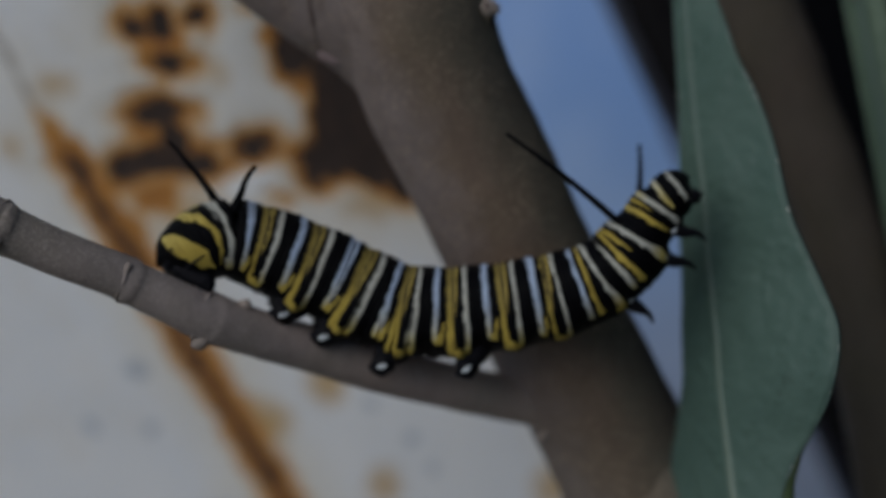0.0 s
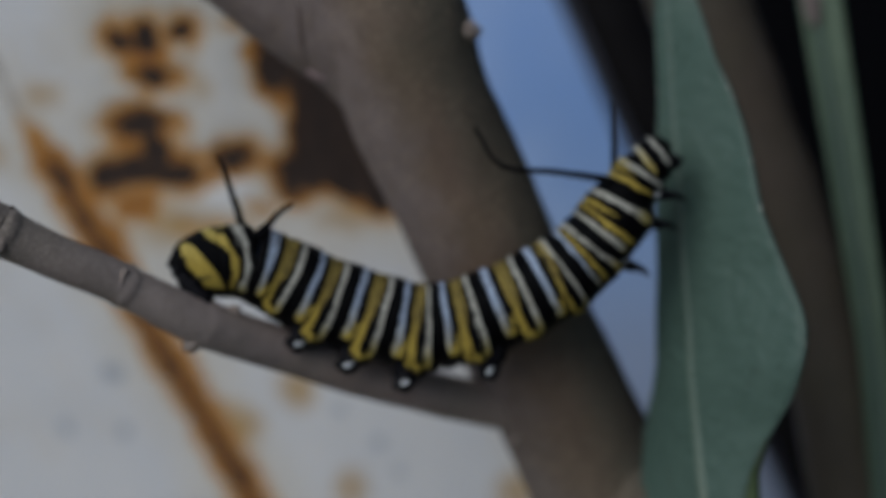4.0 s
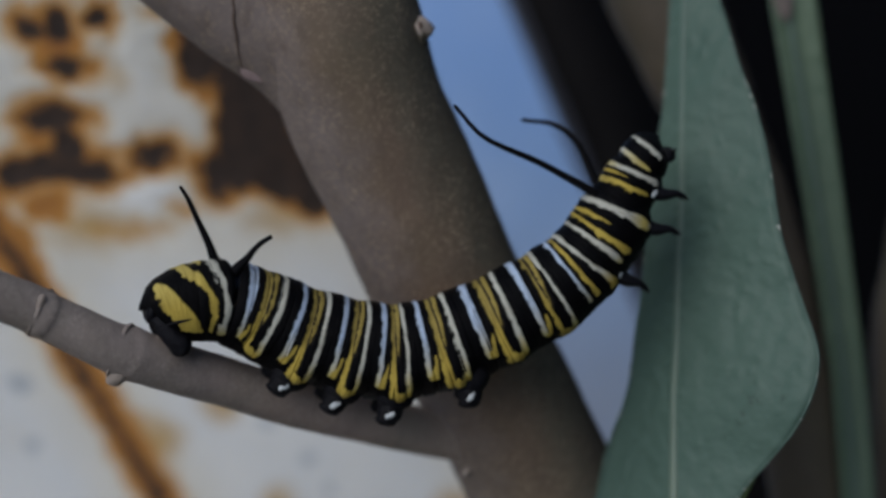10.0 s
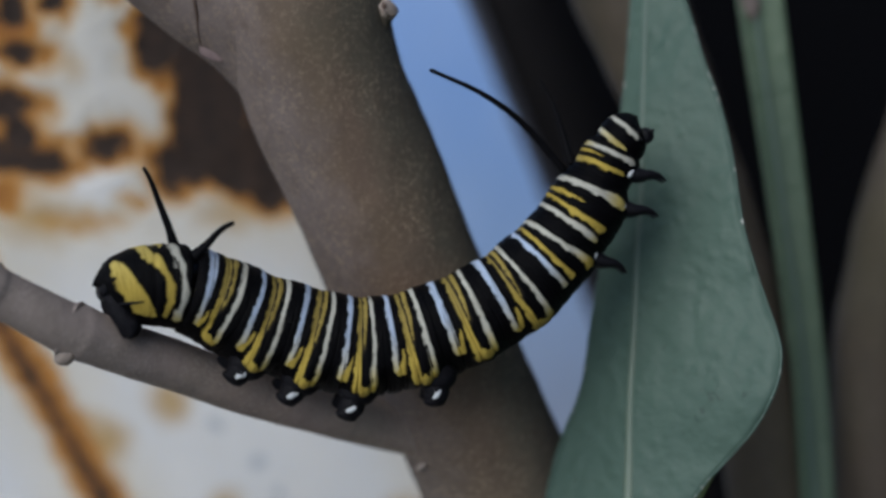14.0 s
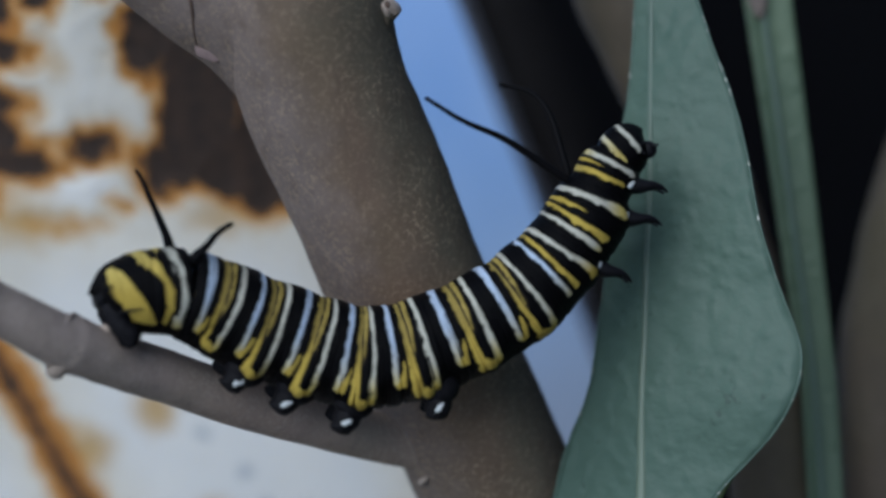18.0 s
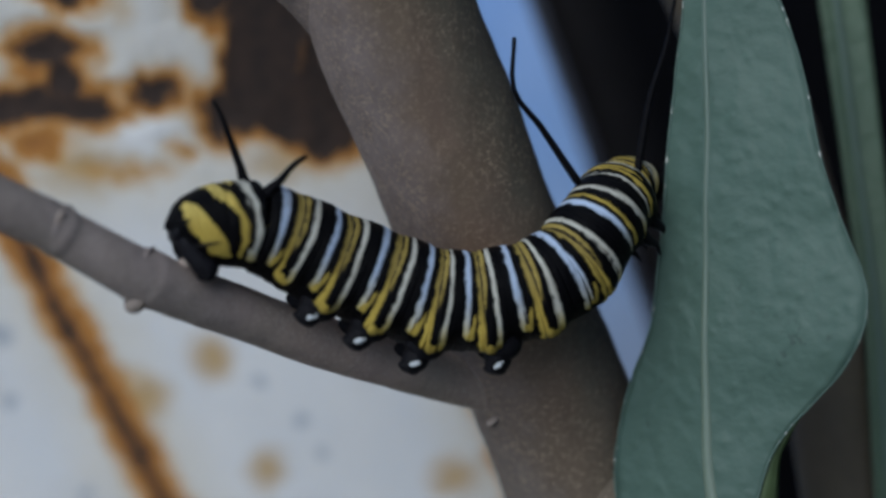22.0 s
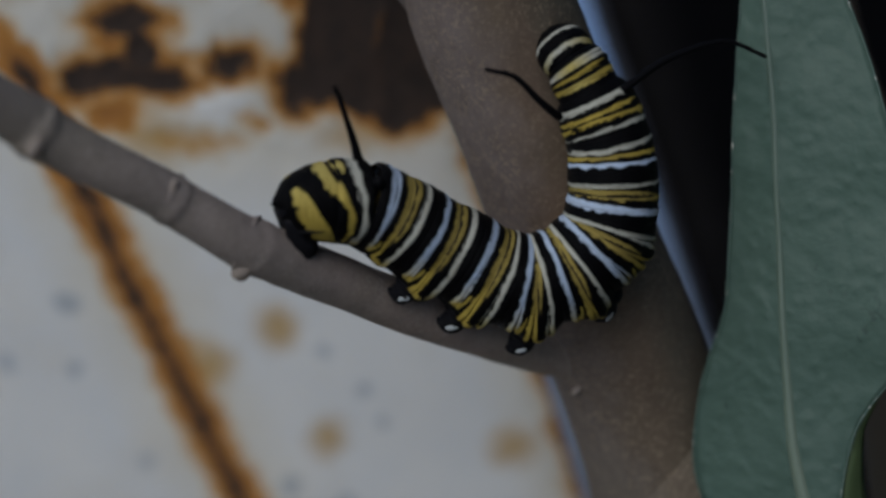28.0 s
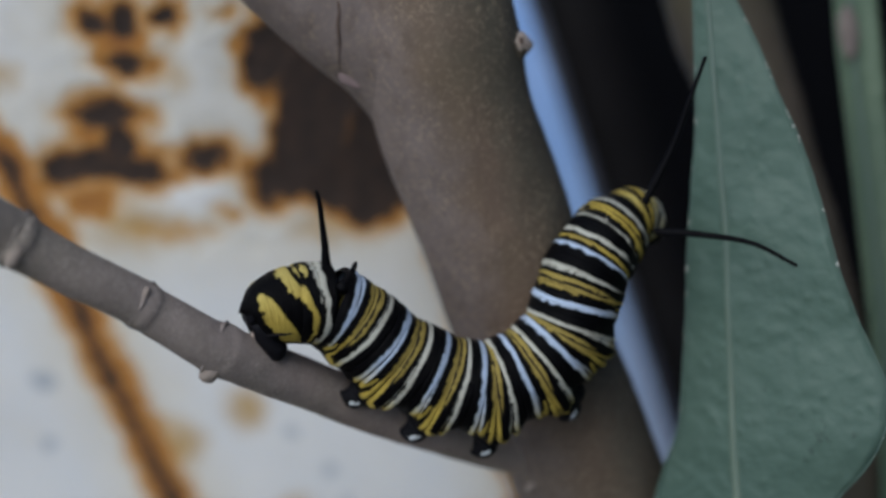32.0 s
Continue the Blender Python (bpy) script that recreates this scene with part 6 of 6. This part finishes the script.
# seconds, backward lean of the long rear tentacle; turn, sideways and backward lean of the short one (degrees)
CROOK = ((0, 27, 0, 0, 20), (3, 14, 0, 0, 6), (8, 24, 0, 0, 12), (11, 17, 0, 0, 6), (18, 18, 0, 0, 8), (20, 19, 0, 0, 8), (21, 15, 0, 0, 6), (22, 16, 20, 12, 4), (23, 18, 30, 22, 4), (24, 20, 42, 32, 4), (26, 22, 62, 48, 4), (29, 18, 90, 92, 0), (31, 16, 90, 84, 0),
         (32, 15, 80, 58, 0))


def evenly(points, n):
    """Points at equal steps along the smooth curve through a few points."""
    fine = spline(points, 80)
    run = np.concatenate([[0], np.cumsum(np.linalg.norm(np.diff(fine, axis=0), axis=1))])
    return np.column_stack([np.interp(np.linspace(0, run[-1], n), run, fine[:, k]) for k in range(3)])


def motions():
    times = sorted({round(0.5 * k, 2) for k in range(65)} | {c[0] for c in CRAWL})
    poses = {}
    for t in times:
        stations, rear, front, near, far = crawl_at(t)
        at = body_curve(stations)
        rows = [ring_pose(at, stretched(u, t), float(np.interp(u, (0, 4.5, 9.5, 13), (rear, rear, front, front)))) for _, u in rings]
        poses[t] = (rows, near, far)
    for i, (ring, u) in enumerate(rings):
        walk(ring, [(t, poses[t][0][i]) for t in times])
    for which, row in enumerate(tentacles):
        for k, piece in enumerate(row):
            keys = []
            for t in times:
                c = evenly(poses[t][1 + which], 2 * PIECES + 1)
                keys.append((t, axes_pose(c[2 * k + 1], c[2 * k + 2] - c[2 * k], (0.15, -1.0, 0.1))))
            walk(piece, keys)
    def lean(axis, a):
        return Matrix.Rotation(radians(a), 4, axis)

    walk(horns[0], [(t, Matrix.Translation(mm(LONG_ROOT)) @ lean("Y", -back)) for t, back, _, _, _ in CROOK])
    walk(horns[1], [(t, Matrix.Translation(mm(SHORT_ROOT)) @ lean("Y", -back) @ lean("X", -b) @ lean("Z", a)) for t, _, a, b, back in CROOK])
    rest = Matrix.Translation(mm(LEAF_PIVOT - milkweed_foot))
    walk(leaf_blade, [(t, Matrix.Translation(mm((dx, 0, dz))) @ rest @ lean("Y", -a) @ lean("Z", b) @ lean("X", c)) for t, a, b, c, dx, dz in LEAF_SWAY])


motions()
